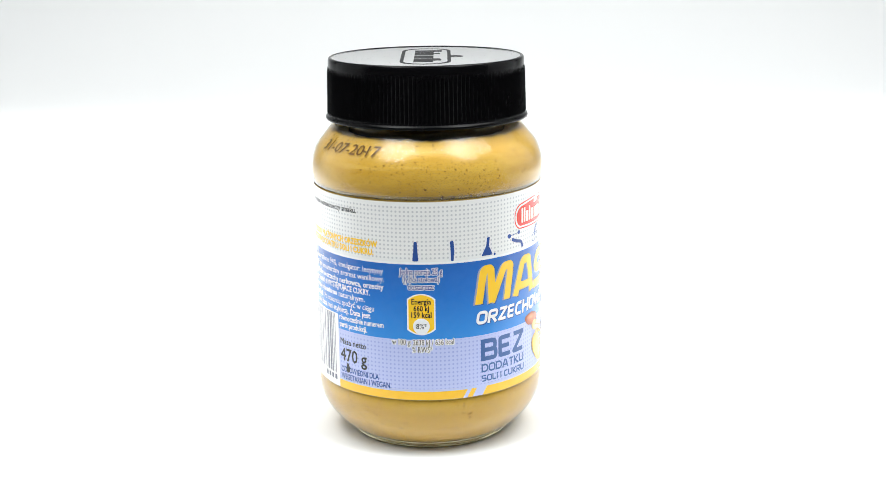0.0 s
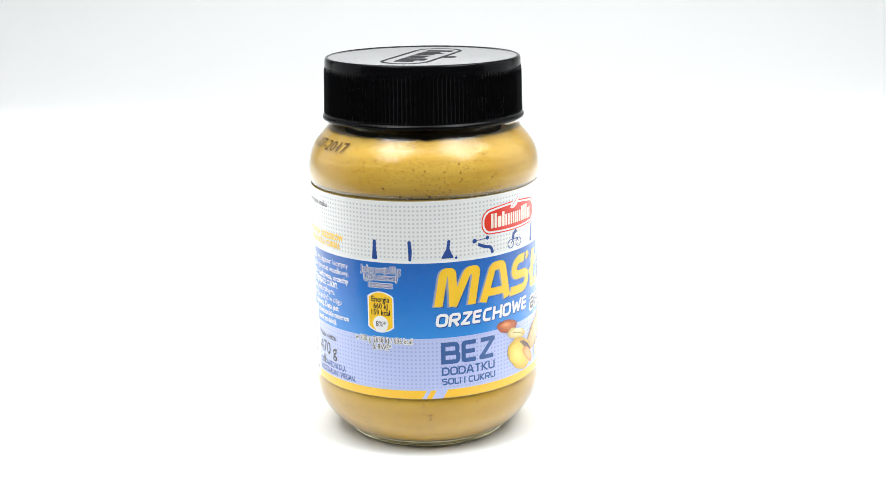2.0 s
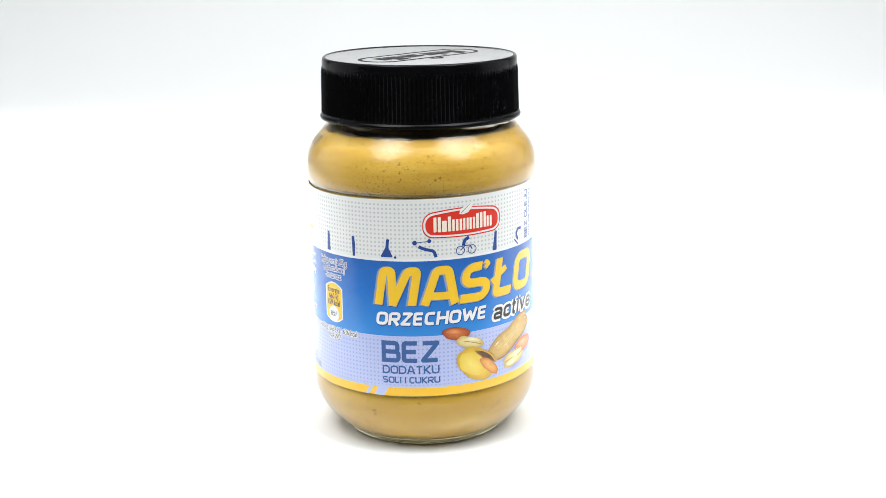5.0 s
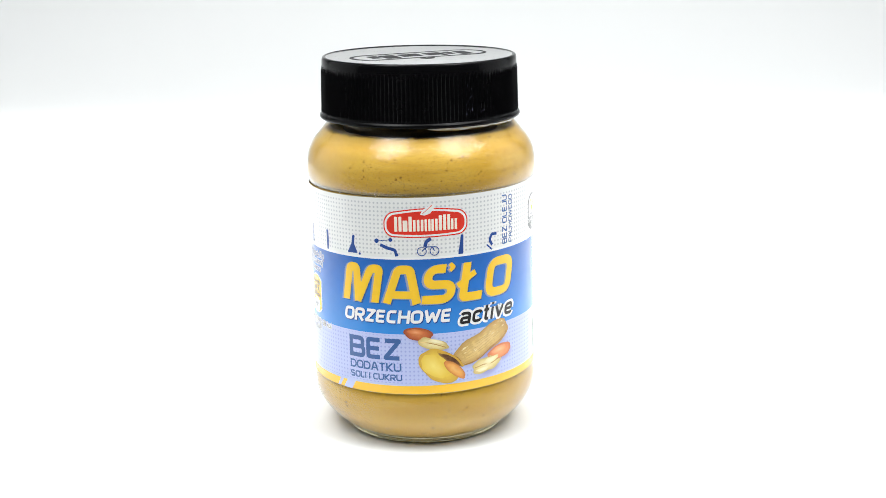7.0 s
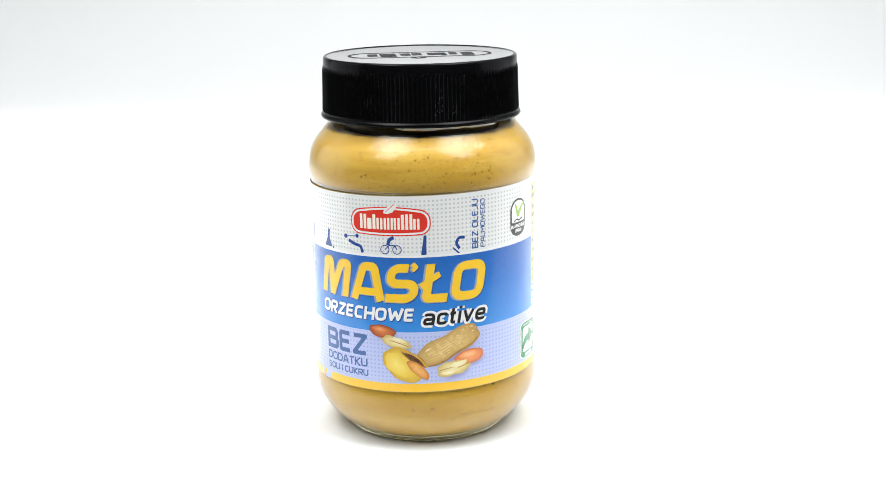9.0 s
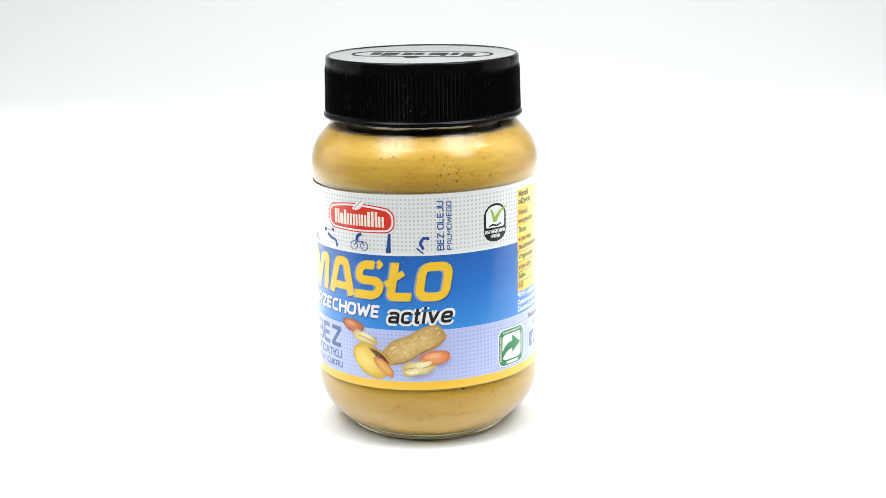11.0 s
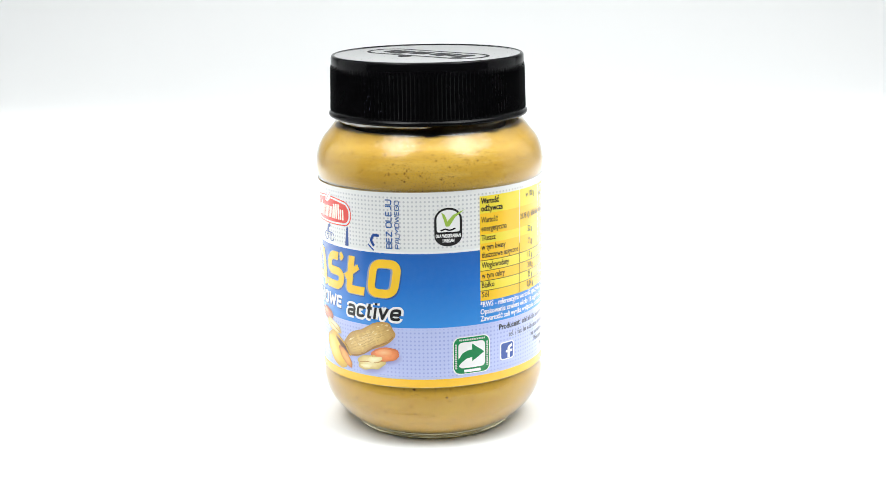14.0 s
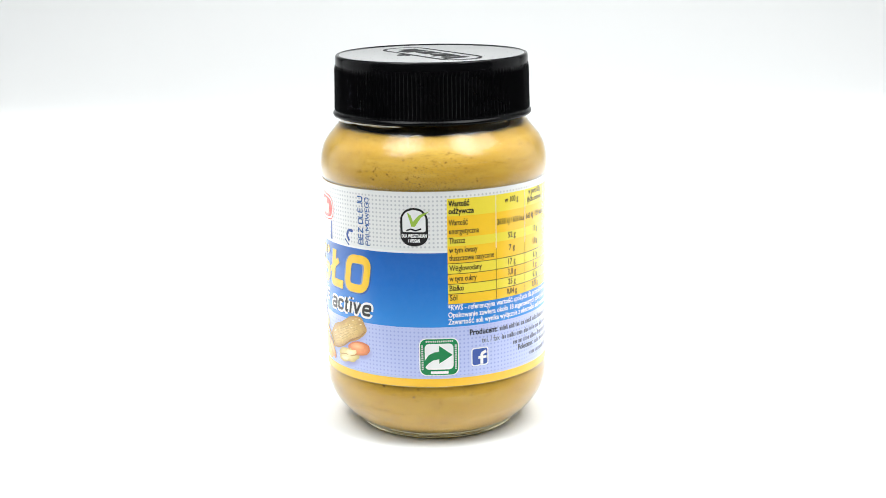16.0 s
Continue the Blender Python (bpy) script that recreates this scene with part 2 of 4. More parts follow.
def revolve(profile, segments, bulge=None):
    """A surface of revolution; profile in mm (r, z), r = 0 closes it. bulge(k, angle, r, z) may change r."""
    bm = bmesh.new()
    rings = []
    for k, (r, z) in enumerate(profile):
        if r < 1e-6:
            rings.append([bm.verts.new((0, 0, z * MM))])
            continue
        ring = []
        for i in range(segments):
            a = 2 * math.pi * i / segments
            q = bulge(k, i, r, z) if bulge else r
            ring.append(bm.verts.new((q * math.sin(a) * MM, -q * math.cos(a) * MM, z * MM)))
        rings.append(ring)
    for a, b in zip(rings, rings[1:]):
        for i in range(segments):
            j = (i + 1) % segments
            if len(a) == 1:
                bm.faces.new((a[0], b[j], b[i]))
            elif len(b) == 1:
                bm.faces.new((a[i], a[j], b[0]))
            else:
                bm.faces.new((a[i], a[j], b[j], b[i]))
    bmesh.ops.recalc_face_normals(bm, faces=bm.faces)
    return bm


def label_radius(z):
    return RL


def wrap(bm, layer, radius=label_radius, slant=SLANT, cut=1.6, uv=True):
    """Bends a flat drawing (x along the jar's girth, y up, mm) on to the jar; layer lifts it off the paper."""
    xs = [v.co.x for v in bm.verts]
    if cut and xs and max(xs) - min(xs) > cut:
        lo, hi = min(xs), max(xs)
        for k in range(math.ceil(lo / cut), math.floor(hi / cut) + 1):
            bmesh.ops.bisect_plane(bm, geom=bm.verts[:] + bm.edges[:] + bm.faces[:], plane_co=(k * cut + 0.0007, 0, 0), plane_no=(1, 0, 0))
    if uv and not bm.loops.layers.uv:
        la = bm.loops.layers.uv.new("UVMap")
        for f in bm.faces:
            for lo in f.loops:
                lo[la].uv = (lo.vert.co.x, lo.vert.co.y)
    for v in bm.verts:
        a, z = v.co.x / RL, v.co.y
        r = radius(z) + 0.02 * layer + 0.4 * v.co.z
        v.co = Vector((r * math.sin(a), -r * math.cos(a), z + slant[0] * math.sin(a) + slant[1] * math.cos(a))) * MM
    return bm


def polygon(points):
    bm = bmesh.new()
    bm.faces.new([bm.verts.new((x, y, 0)) for x, y in points])
    bmesh.ops.triangulate(bm, faces=bm.faces)
    return bm


def box_points(x0, x1, y0, y1, r=0.0, n=6):
    if r <= 0:
        return [(x0, y0), (x1, y0), (x1, y1), (x0, y1)]
    out = []
    for cx, cy, a0 in ((x1 - r, y0 + r, -90), (x1 - r, y1 - r, 0), (x0 + r, y1 - r, 90), (x0 + r, y0 + r, 180)):
        for k in range(n + 1):
            a = radians(a0 + 90 * k / n)
            out.append((cx + r * math.cos(a), cy + r * math.sin(a)))
    return out


def filleted(points, r, closed):
    """The line with its corners rounded to radius r."""
    out, n = [], len(points)
    for i, p in enumerate(points):
        if not closed and i in (0, n - 1):
            out.append(Vector(p))
            continue
        a, p, b = Vector(points[i - 1]), Vector(p), Vector(points[(i + 1) % n])
        d = min(r, (a - p).length * 0.48, (b - p).length * 0.48)
        s, e = p + (a - p).normalized() * d, p + (b - p).normalized() * d
        for k in range(7):
            f = k / 6
            out.append(s * (1 - f) ** 2 + p * 2 * f * (1 - f) + e * f * f)
    return out


def ribbon(bm, points, width, r=1.0, closed=False, lift=0.0):
    """A stroke of constant width along a line."""
    pts = filleted(points, r, closed)
    n, left, right = len(pts), [], []
    for i, p in enumerate(pts):
        a = pts[i - 1] if (closed or i) else p
        b = pts[(i + 1) % n] if (closed or i < n - 1) else p
        d1 = (p - a).normalized() if (p - a).length > 1e-9 else (b - p).normalized()
        d2 = (b - p).normalized() if (b - p).length > 1e-9 else d1
        t = (d1 + d2).normalized()
        nrm = Vector((-t.y, t.x)) * (width / 2 / max(0.4, t.dot(d1)))
        left.append(bm.verts.new((*(p + nrm), lift)))
        right.append(bm.verts.new((*(p - nrm), lift)))
    for i in range(n if closed else n - 1):
        j = (i + 1) % n
        bm.faces.new((right[i], right[j], left[j], left[i]))


def text_mesh(body, cap, width=None, x=0.0, y=0.0, bold=0.0, shear=0.0, align="LEFT", turn=False, res=2):
    """Flat letters: cap height and width in mm, the line starting (or ending, or centred) at x on the base line y."""
    def raw(s):
        cu = bpy.data.curves.new("letters", "FONT")
        cu.body, cu.size, cu.shear, cu.resolution_u = s, 1.0, shear, res
        cu.dimensions, cu.fill_mode = "2D", "FRONT"
        ob = bpy.data.objects.new("letters", cu)
        me = bpy.data.meshes.new_from_object(ob)
        bpy.data.objects.remove(ob)
        bpy.data.curves.remove(cu)
        return me
    plain = raw(body)
    xs = [v.co.x for v in plain.vertices]
    lo, hi = min(xs), max(xs)
    sy = cap / CAP
    sx = width / (hi - lo) if width else sy
    bm = bmesh.new()
    bm.from_mesh(plain)
    x0 = {"LEFT": x, "RIGHT": x - (hi - lo) * sx, "CENTER": x - (hi - lo) * sx / 2}[align]
    for v in bm.verts:
        px, py = (v.co.x - lo) * sx, v.co.y * sy
        v.co = Vector((x - py, y + px, 0)) if turn else Vector((x0 + px, y + py, 0))
    bpy.data.meshes.remove(plain)
    if bold:
        # heavier strokes: the letters again in a small ring round themselves
        flat = bpy.data.meshes.new("letters")
        bm.to_mesh(flat)
        for k in range(8):
            first = len(bm.verts)
            bm.from_mesh(flat)
            bm.verts.ensure_lookup_table()
            for v in bm.verts[first:]:
                v.co += Vector((bold * math.cos(k * math.pi / 4), bold * math.sin(k * math.pi / 4), 0.0012 * (k + 1)))
        bpy.data.meshes.remove(flat)
    return bm


CAP = 0.7
probe = text_mesh("H", 0.7)
CAP = max(v.co.y for v in probe.verts)
probe.free()

# ---------------------------------------------------------------- the setting


def white_sweep():
    """Paper that lies on the table and curves up behind."""
    bm = bmesh.new()
    line = [(-0.098, -0.0005), (0.9, -0.0005)]
    for k in range(1, 17):
        a = radians(90 * k / 16)
        line.append((0.9 + 0.6 * math.sin(a), 0.5995 - 0.6 * math.cos(a)))
    line.append((1.5, 2.2))
    rows = [[bm.verts.new((x, y, z)) for x in np.linspace(-1.6, 1.6, 9)] for y, z in line]
    for a, b in zip(rows, rows[1:]):
        for i in range(8):
            bm.faces.new((a[i], a[i + 1], b[i + 1], b[i]))
    bmesh.ops.recalc_face_normals(bm, faces=bm.faces)
    if bm.faces[0].normal.z < 0:
        bmesh.ops.reverse_faces(bm, faces=bm.faces)
    bmesh.ops.solidify(bm, geom=bm.faces[:], thickness=0.004)
    ob = smooth(part("backdrop", bm, M_SWEEP))
    return tagged(ob, "seamless white paper sweep under and behind the jar", "backdrop", kind="structure")


def slab(name, x0, x1, y0, y1, z0, z1, mat, label):
    bm = bmesh.new()
    bmesh.ops.create_cube(bm, size=1.0)
    for v in bm.verts:
        v.co = Vector(((x0, x1)[v.co.x > 0], (y0, y1)[v.co.y > 0], (z0, z1)[v.co.z > 0]))
    return tagged(part(name, bm, mat), label, name.split("_")[0], kind="structure")


white_sweep()
slab("floor", -2.2, 2.2, -2.2, 1.7, -0.12, -0.02, M_WALL, "plain grey floor under the paper sweep")
slab("wall_south", -2.2, 2.2, -2.3, -2.2, -0.12, 2.3, M_WALL, "plain grey studio wall behind the camera")
slab("wall_north", -2.2, 2.2, 1.7, 1.8, -0.12, 2.3, M_WALL, "plain grey studio wall behind the sweep")
slab("wall_west", -2.3, -2.2, -2.3, 1.8, -0.12, 2.3, M_WALL, "plain grey studio side wall")
slab("wall_side_west", -0.96, -0.94, -0.25, 0.75, 0.001, 1.1, M_TENT, "plain white side wall of the photo tent")
slab("wall_side_east", 0.94, 0.96, -0.25, 0.75, 0.001, 1.1, M_TENT, "plain white side wall of the photo tent")
slab("wall_east", 2.2, 2.3, -2.3, 1.8, -0.12, 2.3, M_WALL, "plain grey studio side wall")
slab("ceiling", -2.3, 2.3, -2.3, 1.8, 2.3, 2.4, M_WALL, "plain grey studio ceiling")

# ---------------------------------------------------------------- the jar
jar = new("peanut_butter_jar")
tagged(jar, "glass jar of smooth peanut butter with black ribbed lid", "jar")

# outer skin of the glass, r and z in mm, from the foot to the neck
SKIN = [(29.9, 2.0), (31.2, 2.6), (33.3, 4.0), (36.3, 7.2), (38.9, 11.0), (40.5, 15.0), (41.15, 18.5), (41.15, 20.6), (40.75, 22.4), (40.5, 24.0), (40.5, 30.0), (40.5, 60.0),
        (40.5, 90.6), (40.6, 92.2), (40.95, 93.2), (41.4, 94.6), (41.55, 97.0), (41.2, 100.0), (40.35, 103.2), (38.85, 106.2), (36.6, 108.9), (34.9, 111.0), (33.7, 112.5), (32.4, 113.9), (31.3, 114.8), (31.2, 120.0)]


def finer(profile, n=4):
    """The profile with a smooth curve through its points."""
    out = []
    for i in range(len(profile) - 1):
        p = [Vector(profile[min(max(k, 0), len(profile) - 1)]) for k in (i - 1, i, i + 1, i + 2)]
        for k in range(n):
            f = k / n
            q = 0.5 * (2 * p[1] + (p[2] - p[0]) * f + (2 * p[0] - 5 * p[1] + 4 * p[2] - p[3]) * f * f + (3 * p[1] - p[0] - 3 * p[2] + p[3]) * f ** 3)
            out.append((q.x, q.y))
    return out + [profile[-1]]


SKIN = finer(SKIN)


def skin_radius(z):
    for (r0, z0), (r1, z1) in zip(SKIN, SKIN[1:]):
        if z0 <= z <= z1:
            return r0 + (r1 - r0) * (z - z0) / max(z1 - z0, 1e-6)
    return SKIN[-1][0] if z > 60 else SKIN[0][0]


inner = [(r - 0.5, z) for r, z in SKIN[2:]]
glass = smooth(part("glass_wall", revolve(SKIN + inner[::-1] + [SKIN[0]], 160), M_GLASS, jar, "clear glass wall with rounded shoulder"))
glass.data.materials.append(inner_glass())
for p in glass.data.polygons:
    c = p.center / MM
    if c.xy.length < skin_radius(c.z) - 0.3:
        p.material_index = 1

foot = [(0, 1.0), (18, 1.0), (24, 0.5), (26.8, -0.3), (27.8, -0.5), (28.7, -0.35), (29.25, 0.05), (29.35, 0.4), (29.15, 0.75), (28.75, 0.95), (28.75, 1.1), (29.3, 1.2), (29.75, 1.45), (29.9, 1.8), (29.75, 2.2), (29.3, 2.45), (27.5, 2.5), (0, 2.5)]
smooth(part("glass_base", revolve(foot, 160), M_THICK, jar, "thick clear glass foot"))

# ring added in the foot's groove, its dark colour painting the shade there
smooth(part("foot_groove_shade", revolve([(28.3, 0.86), (28.9, 0.9), (29.0, 1.02), (28.95, 1.14), (28.3, 1.18)], 160), M_OLIVE, jar, "dark ring painted as shade in the groove of the glass foot"))
fill = [(0, 2.45), (27.0, 2.45), (29.6, 2.6)] + [(r - 0.58, z) for r, z in SKIN if 2.7 < z < 110.3]
TOP = [0.7 * noise.noise((5 * math.cos(k * math.pi / 160), 5 * math.sin(k * math.pi / 160), 2.0)) + 0.45 * noise.noise((15 * math.cos(k * math.pi / 160), 15 * math.sin(k * math.pi / 160), 7.0)) + random.uniform(-0.03, 0.03) for k in range(320)]
edge_r = skin_radius(110.6) - 0.6


def paste_body():
    bm = revolve(fill + [(edge_r, 110.6), (edge_r - 0.5, 110.95), (edge_r - 2.0, 110.95), (30.0, 110.7), (28.2, 110.3), (27.3, 109.6), (26.5, 108.6), (0, 108.5)], 320)
    for v in bm.verts:
        z = v.co.z / MM
        if z > 109.7 and v.co.xy.length > 0.027:
            k = int(round(math.atan2(v.co.x, -v.co.y) / (2 * math.pi) * 320)) % 320
            v.co.z += 0.8 * TOP[k] * min(1, z - 109.7) * MM
            v.co.x *= 1 - TOP[k] * 0.012
            v.co.y *= 1 - TOP[k] * 0.012
    return bm


smooth(part("peanut_butter", paste_body(), M_PASTE, jar, "smooth golden peanut butter flecked with brown skins"))

# added dark core that paints the neck's unlit hollow, over a ring of paste
smooth(part("neck_dark_core", revolve([(27.6, 108.7), (27.9, 111.5), (28.2, 114.7), (27.4, 114.7), (26.8, 108.7)], 120), M_NECKDARK, jar, "dark brown core painted as the unlit hollow of the neck"))

# ---- lid
RIBS = 150
lid_profile = [(0, 131.5), (31.5, 131.5), (31.8, 114.6), (35, 114.45), (35.65, 114.6), (35.9, 115.1), (35.75, 115.7), (35.3, 116.0), (35.05, 116.35), (35.1, 117.0),
               (35.05, 118.0), (34.85, 125.0), (34.75, 131.0), (34.65, 132.9), (34.65, 133.4), (34.62, 134.9), (34.48, 135.55), (34.2, 135.9), (33.8, 136.05), (33.4, 135.95), (33.1, 135.6), (32.8, 135.5), (0, 135.5)]


def rib(k, i, r, z):
    if 116.9 <= z <= 132.0 and r > 33.5:
        return r + (0.24, 0.0, -0.24, 0.0)[i % 4]
    return r


lid = part("lid", revolve(lid_profile[:14], RIBS * 4, rib), M_LID, jar, "black plastic screw lid with fine vertical ribs")
smooth(part("lid_rim", revolve(lid_profile[13:22], 180), M_RIM, lid, "glossy rounded black rim"))
for p in lid.data.polygons:
    p.use_smooth = p.center.z > 0.1330 or p.center.z < 0.1165
lid.location = (-0.00005, -0.0002, 0)
smooth(part("lid_plate", revolve([(33.25, 135.8), (33.0, 135.72), (32.7, 135.7), (0, 135.7)], 128), M_PLATE, lid, "glossy black lid top mirroring the white backdrop"))


# blank blocks that stand for the maker's word: start, end, height
WORD = [(-9.4, -6.9, 6.0), (-6.5, -4.9, 4.2), (-4.5, -3.4, 5.6), (-3.0, 0.5, 4.2), (0.9, 2.9, 4.2), (3.2, 5.3, 4.2), (5.7, 6.8, 5.6), (7.2, 9.6, 5.9), (9.9, 12.0, 4.2)]


def emblem():
    """Plain raised oval with a blank bar and a leaf shape, pressed into the lid's top."""
    bm = bmesh.new()
    ribbon(bm, box_points(-26.5, 26.5, -8.6, 8.6, 8.2), 1.3, 0.4, True)
    for x0, x1, tall in WORD:
        ribbon(bm, [(x0 * 1.85 - 0.5, -4.3), (x0 * 1.85 - 0.5 + (x1 - x0) * 0.0, tall * 1.7 - 4.3)], (x1 - x0) * 1.8, 0.1)
    ribbon(bm, [(1.5, 8.4), (4.2, 11.0), (1.6, 13.6), (-1.0, 11.0)], 1.5, 1.2, True)
    turn = pose(0, 0, 0, 0, 0, 204.5)
    for v in bm.verts:
        v.co = turn @ Vector((v.co.x * 0.95 * MM, v.co.y * 0.95 * MM, 135.76 * MM))
    return bm


part("lid_emblem", emblem(), M_EMBOSS, lid, "matt dark oval emblem on the lid")


def scuffs():
    """Fine pale scratches on the ribs."""
    rnd = random.Random(21)
    bm = bmesh.new()
    for k in range(16):
        a, z, h = (20.6 + rnd.uniform(-1.6, 1.6)) / RL, rnd.uniform(117.5, 129.0), rnd.uniform(0.2, 0.8)
        w, lean = rnd.uniform(0.03, 0.06), rnd.uniform(-0.2, 0.2)
        if k == 0:
            a, z, h, w, lean = 25.6 / RL, 119.0, 0.9, 0.06, 1.6
        r = 35.42 - (z - 117) * 0.02
        corners = ((-w, 0), (w, 0), (w + lean, h), (-w + lean, h))
        bm.faces.new([bm.verts.new((r * math.sin(a + x / r) * MM, -r * math.cos(a + x / r) * MM, (z + y) * MM)) for x, y in corners])
    return bm


part("scuff", scuffs(), M_SLATE, lid, "fine pale scratches")


def film_scraps():
    """Crumpled remains of the clear seal under the lid's rim."""
    bm = bmesh.new()
    rnd = random.Random(4)
    for a0, a1, drop in ((4, 44, 1.1), (42, 66, 0.8)):
        prev, n = None, int((a1 - a0) / 1.0)
        for k in range(n + 1):
            a = radians(a0 + k)
            d = drop * (0.7 + 0.15 * math.sin(k * 0.17) + 0.06 * rnd.random()) * math.sin(math.pi * (k + 0.3) / (n + 0.6)) ** 0.5
            pts = [(35.9, 114.55), (35.75 + 0.12 * math.sin(k * 0.5), 114.5 - d * 0.5), (35.3 + 0.25 * math.sin(k * 0.4), 114.4 - d)]
            ring = [bm.verts.new((r * math.sin(a) * MM, -r * math.cos(a) * MM, z * MM)) for r, z in pts]
            if prev:
                for q in range(2):
                    bm.faces.new((prev[q], ring[q], ring[q + 1], prev[q + 1]))
            prev = ring
    return bm


part("seal_film", film_scraps(), M_FILM, jar, "torn scraps of clear seal film under the lid")


def glass_streak(at, top, low, lean):
    """A thin bright streak that runs down the shoulder from the neck."""
    bm, x = bmesh.new(), radians(at) * RL
    ribbon(bm, [(x, top), (x + lean * 0.3, (top + low) / 2), (x + lean, low)], 0.1, 1.0)
    return wrap(bm, 2, radius=skin_radius, slant=(0.0, 0.0), cut=0)


for streak_row in ((-86, 110.6, 107.0, -0.9), (96, 111.4, 107.0, 1.1)):
    part("glass_streak", glass_streak(*streak_row), M_FILM, jar, "thin bright streak on the glass shoulder")

# ---- label
U0, U1, Z0, Z1 = -125.0, 125.0, 22.9, 92.4


def strip(u0, u1, z0, z1, rows=1):
    bm = bmesh.new()
    us, zs = np.linspace(u0, u1, max(2, int((u1 - u0) / 1.3))), np.linspace(z0, z1, rows + 1)
    grid = [[bm.verts.new((u, z, 0)) for u in us] for z in zs]
    for a, b in zip(grid, grid[1:]):
        for i in range(len(us) - 1):
            bm.faces.new((a[i], a[i + 1], b[i + 1], b[i]))
    return bm


def paper():
    bm = wrap(strip(U0, U1, Z0, Z1, 4), 0, cut=0)
    for e in [e for e in bm.edges if e.is_boundary]:
        a, b = e.verts
        rim = [bm.verts.new(v.co) for v in (a, b)]
        back = [bm.verts.new((v.co.x * 0.996, v.co.y * 0.996, v.co.z)) for v in (b, a)]
        bm.faces.new(rim + back)
    return bm


label = smooth(part("label", paper(), M_PAPER, jar, "glossy wraparound paper label, white, blue and lilac"))


def printed(name, bm, mat, layer=1, note="", **kw):
    return part(name, wrap(bm, layer, **kw), mat, label, note)


def text(body, cap, width, x, y, mat, layer=2, halo=0.0, halo_mat=None, name="text_line", **kw):
    if halo:
        more = dict(kw)
        more["bold"] = kw.get("bold", 0) + halo
        printed("text_outline", text_mesh(body, cap, width, x, y, **more), halo_mat or M_WHITE, layer, cut=1.6 if cap > 4 else 0)
        layer += 1
    return printed(name, text_mesh(body, cap, width, x, y, **kw), mat, layer, cut=1.6 if cap > 4 else 0)


def line_radius(z):
    return RL - 0.2


def bar(x0, x1, y, h, mat, layer=2, name="text_bar"):
    return printed(name, polygon(box_points(x0, x1, y, y + h, h * 0.2, 2)), mat, layer)


# brown strips paint the shade where the label meets the stepped glass
part("edge_shade_line", wrap(strip(U0, U1, Z1 - 0.3, Z1 + 0.22), 0, radius=line_radius, cut=0), M_EDGESHADE, jar, "thin brown line painted as shade along the label's upper edge")
part("edge_shade_line", wrap(strip(U0, U1, Z0 - 0.3, Z0 + 0.3), 0, radius=line_radius, cut=0), M_EDGESHADE, jar, "thin brown line painted as shade along the label's lower edge")
printed("blue_band", strip(U0, U1, 44.6, 71.1, 6), M_BLUE, 1, "printed blue band", cut=0)
printed("lilac_band", strip(U0, U1, 26.0, 44.6), M_LILAC, 1, "printed lilac band with dots", cut=0)
printed("white_edge", strip(U0, U1, 71.1, 71.9), M_WHITE, 1, "thin white edge line", cut=0)
printed("yellow_stripe", strip(-26.0, U1, 22.95, 25.9), M_STRIPE, 2, "printed yellow stripe", cut=0)
printed("yellow_stripe", strip(U0, -35.0, 22.95, 25.9), M_STRIPE, 2, "printed yellow stripe", cut=0)
printed("lilac_gap", strip(-35.2, -25.0, 22.95, 26.0), M_LILAC, 1, cut=0)
for u in (-35.0, -31.6, -26.0):
    w = 1.9 if u == -31.6 else 0.0
    pts = [(u - w, 22.95), (u, 22.95), (u + 1.7, 25.9), (u + 1.7 - w, 25.9)]
    if u == -35.0:
        pts = [(u - 0.3, 22.95), (u, 22.95), (u + 1.7, 25.9), (u - 0.3, 25.9)]
    if u == -26.0:
        pts = [(u - 1.7, 22.95), (u + 0.3, 22.95), (u + 0.3, 25.9), (u, 25.9)]
    printed("stripe_slash", polygon(pts), M_STRIPE, 2)


# the big heading, letter by letter: strokes on an upright grid, then slanted
HEAD = {
    "M": (0.35, [([(1.5, 0), (1.5, 11.7), (4.4, 11.7), (6.9, 0.0)], 1.3), ([(6.6, 0.0), (10.2, 11.7), (13.5, 11.7), (13.5, 0)], 1.3)]),
    "A": (17.1, [([(1.2, 0), (3.5, 11.8), (7.7, 11.8), (11.9, 0)], 1.4), ([(2.6, 3.1), (10.4, 3.1)], 0.1)]),
    "S": (30.0, [([(7.4, 11.8), (3.6, 11.8), (1.6, 10.2), (1.6, 7.6), (3.2, 6.4), (8.6, 6.4), (10.4, 5.2), (10.4, 2.8), (8.6, 1.35), (0.6, 1.35)], 1.6)]),
    "L": (43.4, [([(1.6, 13.1), (1.6, 1.35), (9.0, 1.35)], 1.2), ([(-0.9, 5.4), (5.2, 9.6)], 0.1)]),
    "O": (53.6, [([(1.4, 1.4), (10.6, 1.4), (10.6, 11.8), (1.4, 11.8)], 3.2)]),
}


def heading(key, shift=(0.0, 0.0), grow=0.0):
    at, strokes = HEAD[key]
    bm = bmesh.new()
    for k, (pts, r) in enumerate(strokes):
        thin = {("L", 1): 2.0, ("A", 1): 2.5}.get((key, k), 2.85)
        ribbon(bm, pts, thin + grow, r, closed=key == "O", lift=0.015 * k)
    if key == "S":
        ribbon(bm, [(8.6, 13.3), (10.0, 12.1), (8.9, 10.9)], 1.3 + grow, 0.1, lift=0.02)
    for v in bm.verts:
        x, y = v.co.x + at, v.co.y
        v.co = Vector((-30.9 + (x + 0.17 * y) * 0.985 + shift[0], 0.0, v.co.z))
        v.co.y = 55.5 - 0.009 * v.co.x + y * 1.03 + shift[1]
    return bm


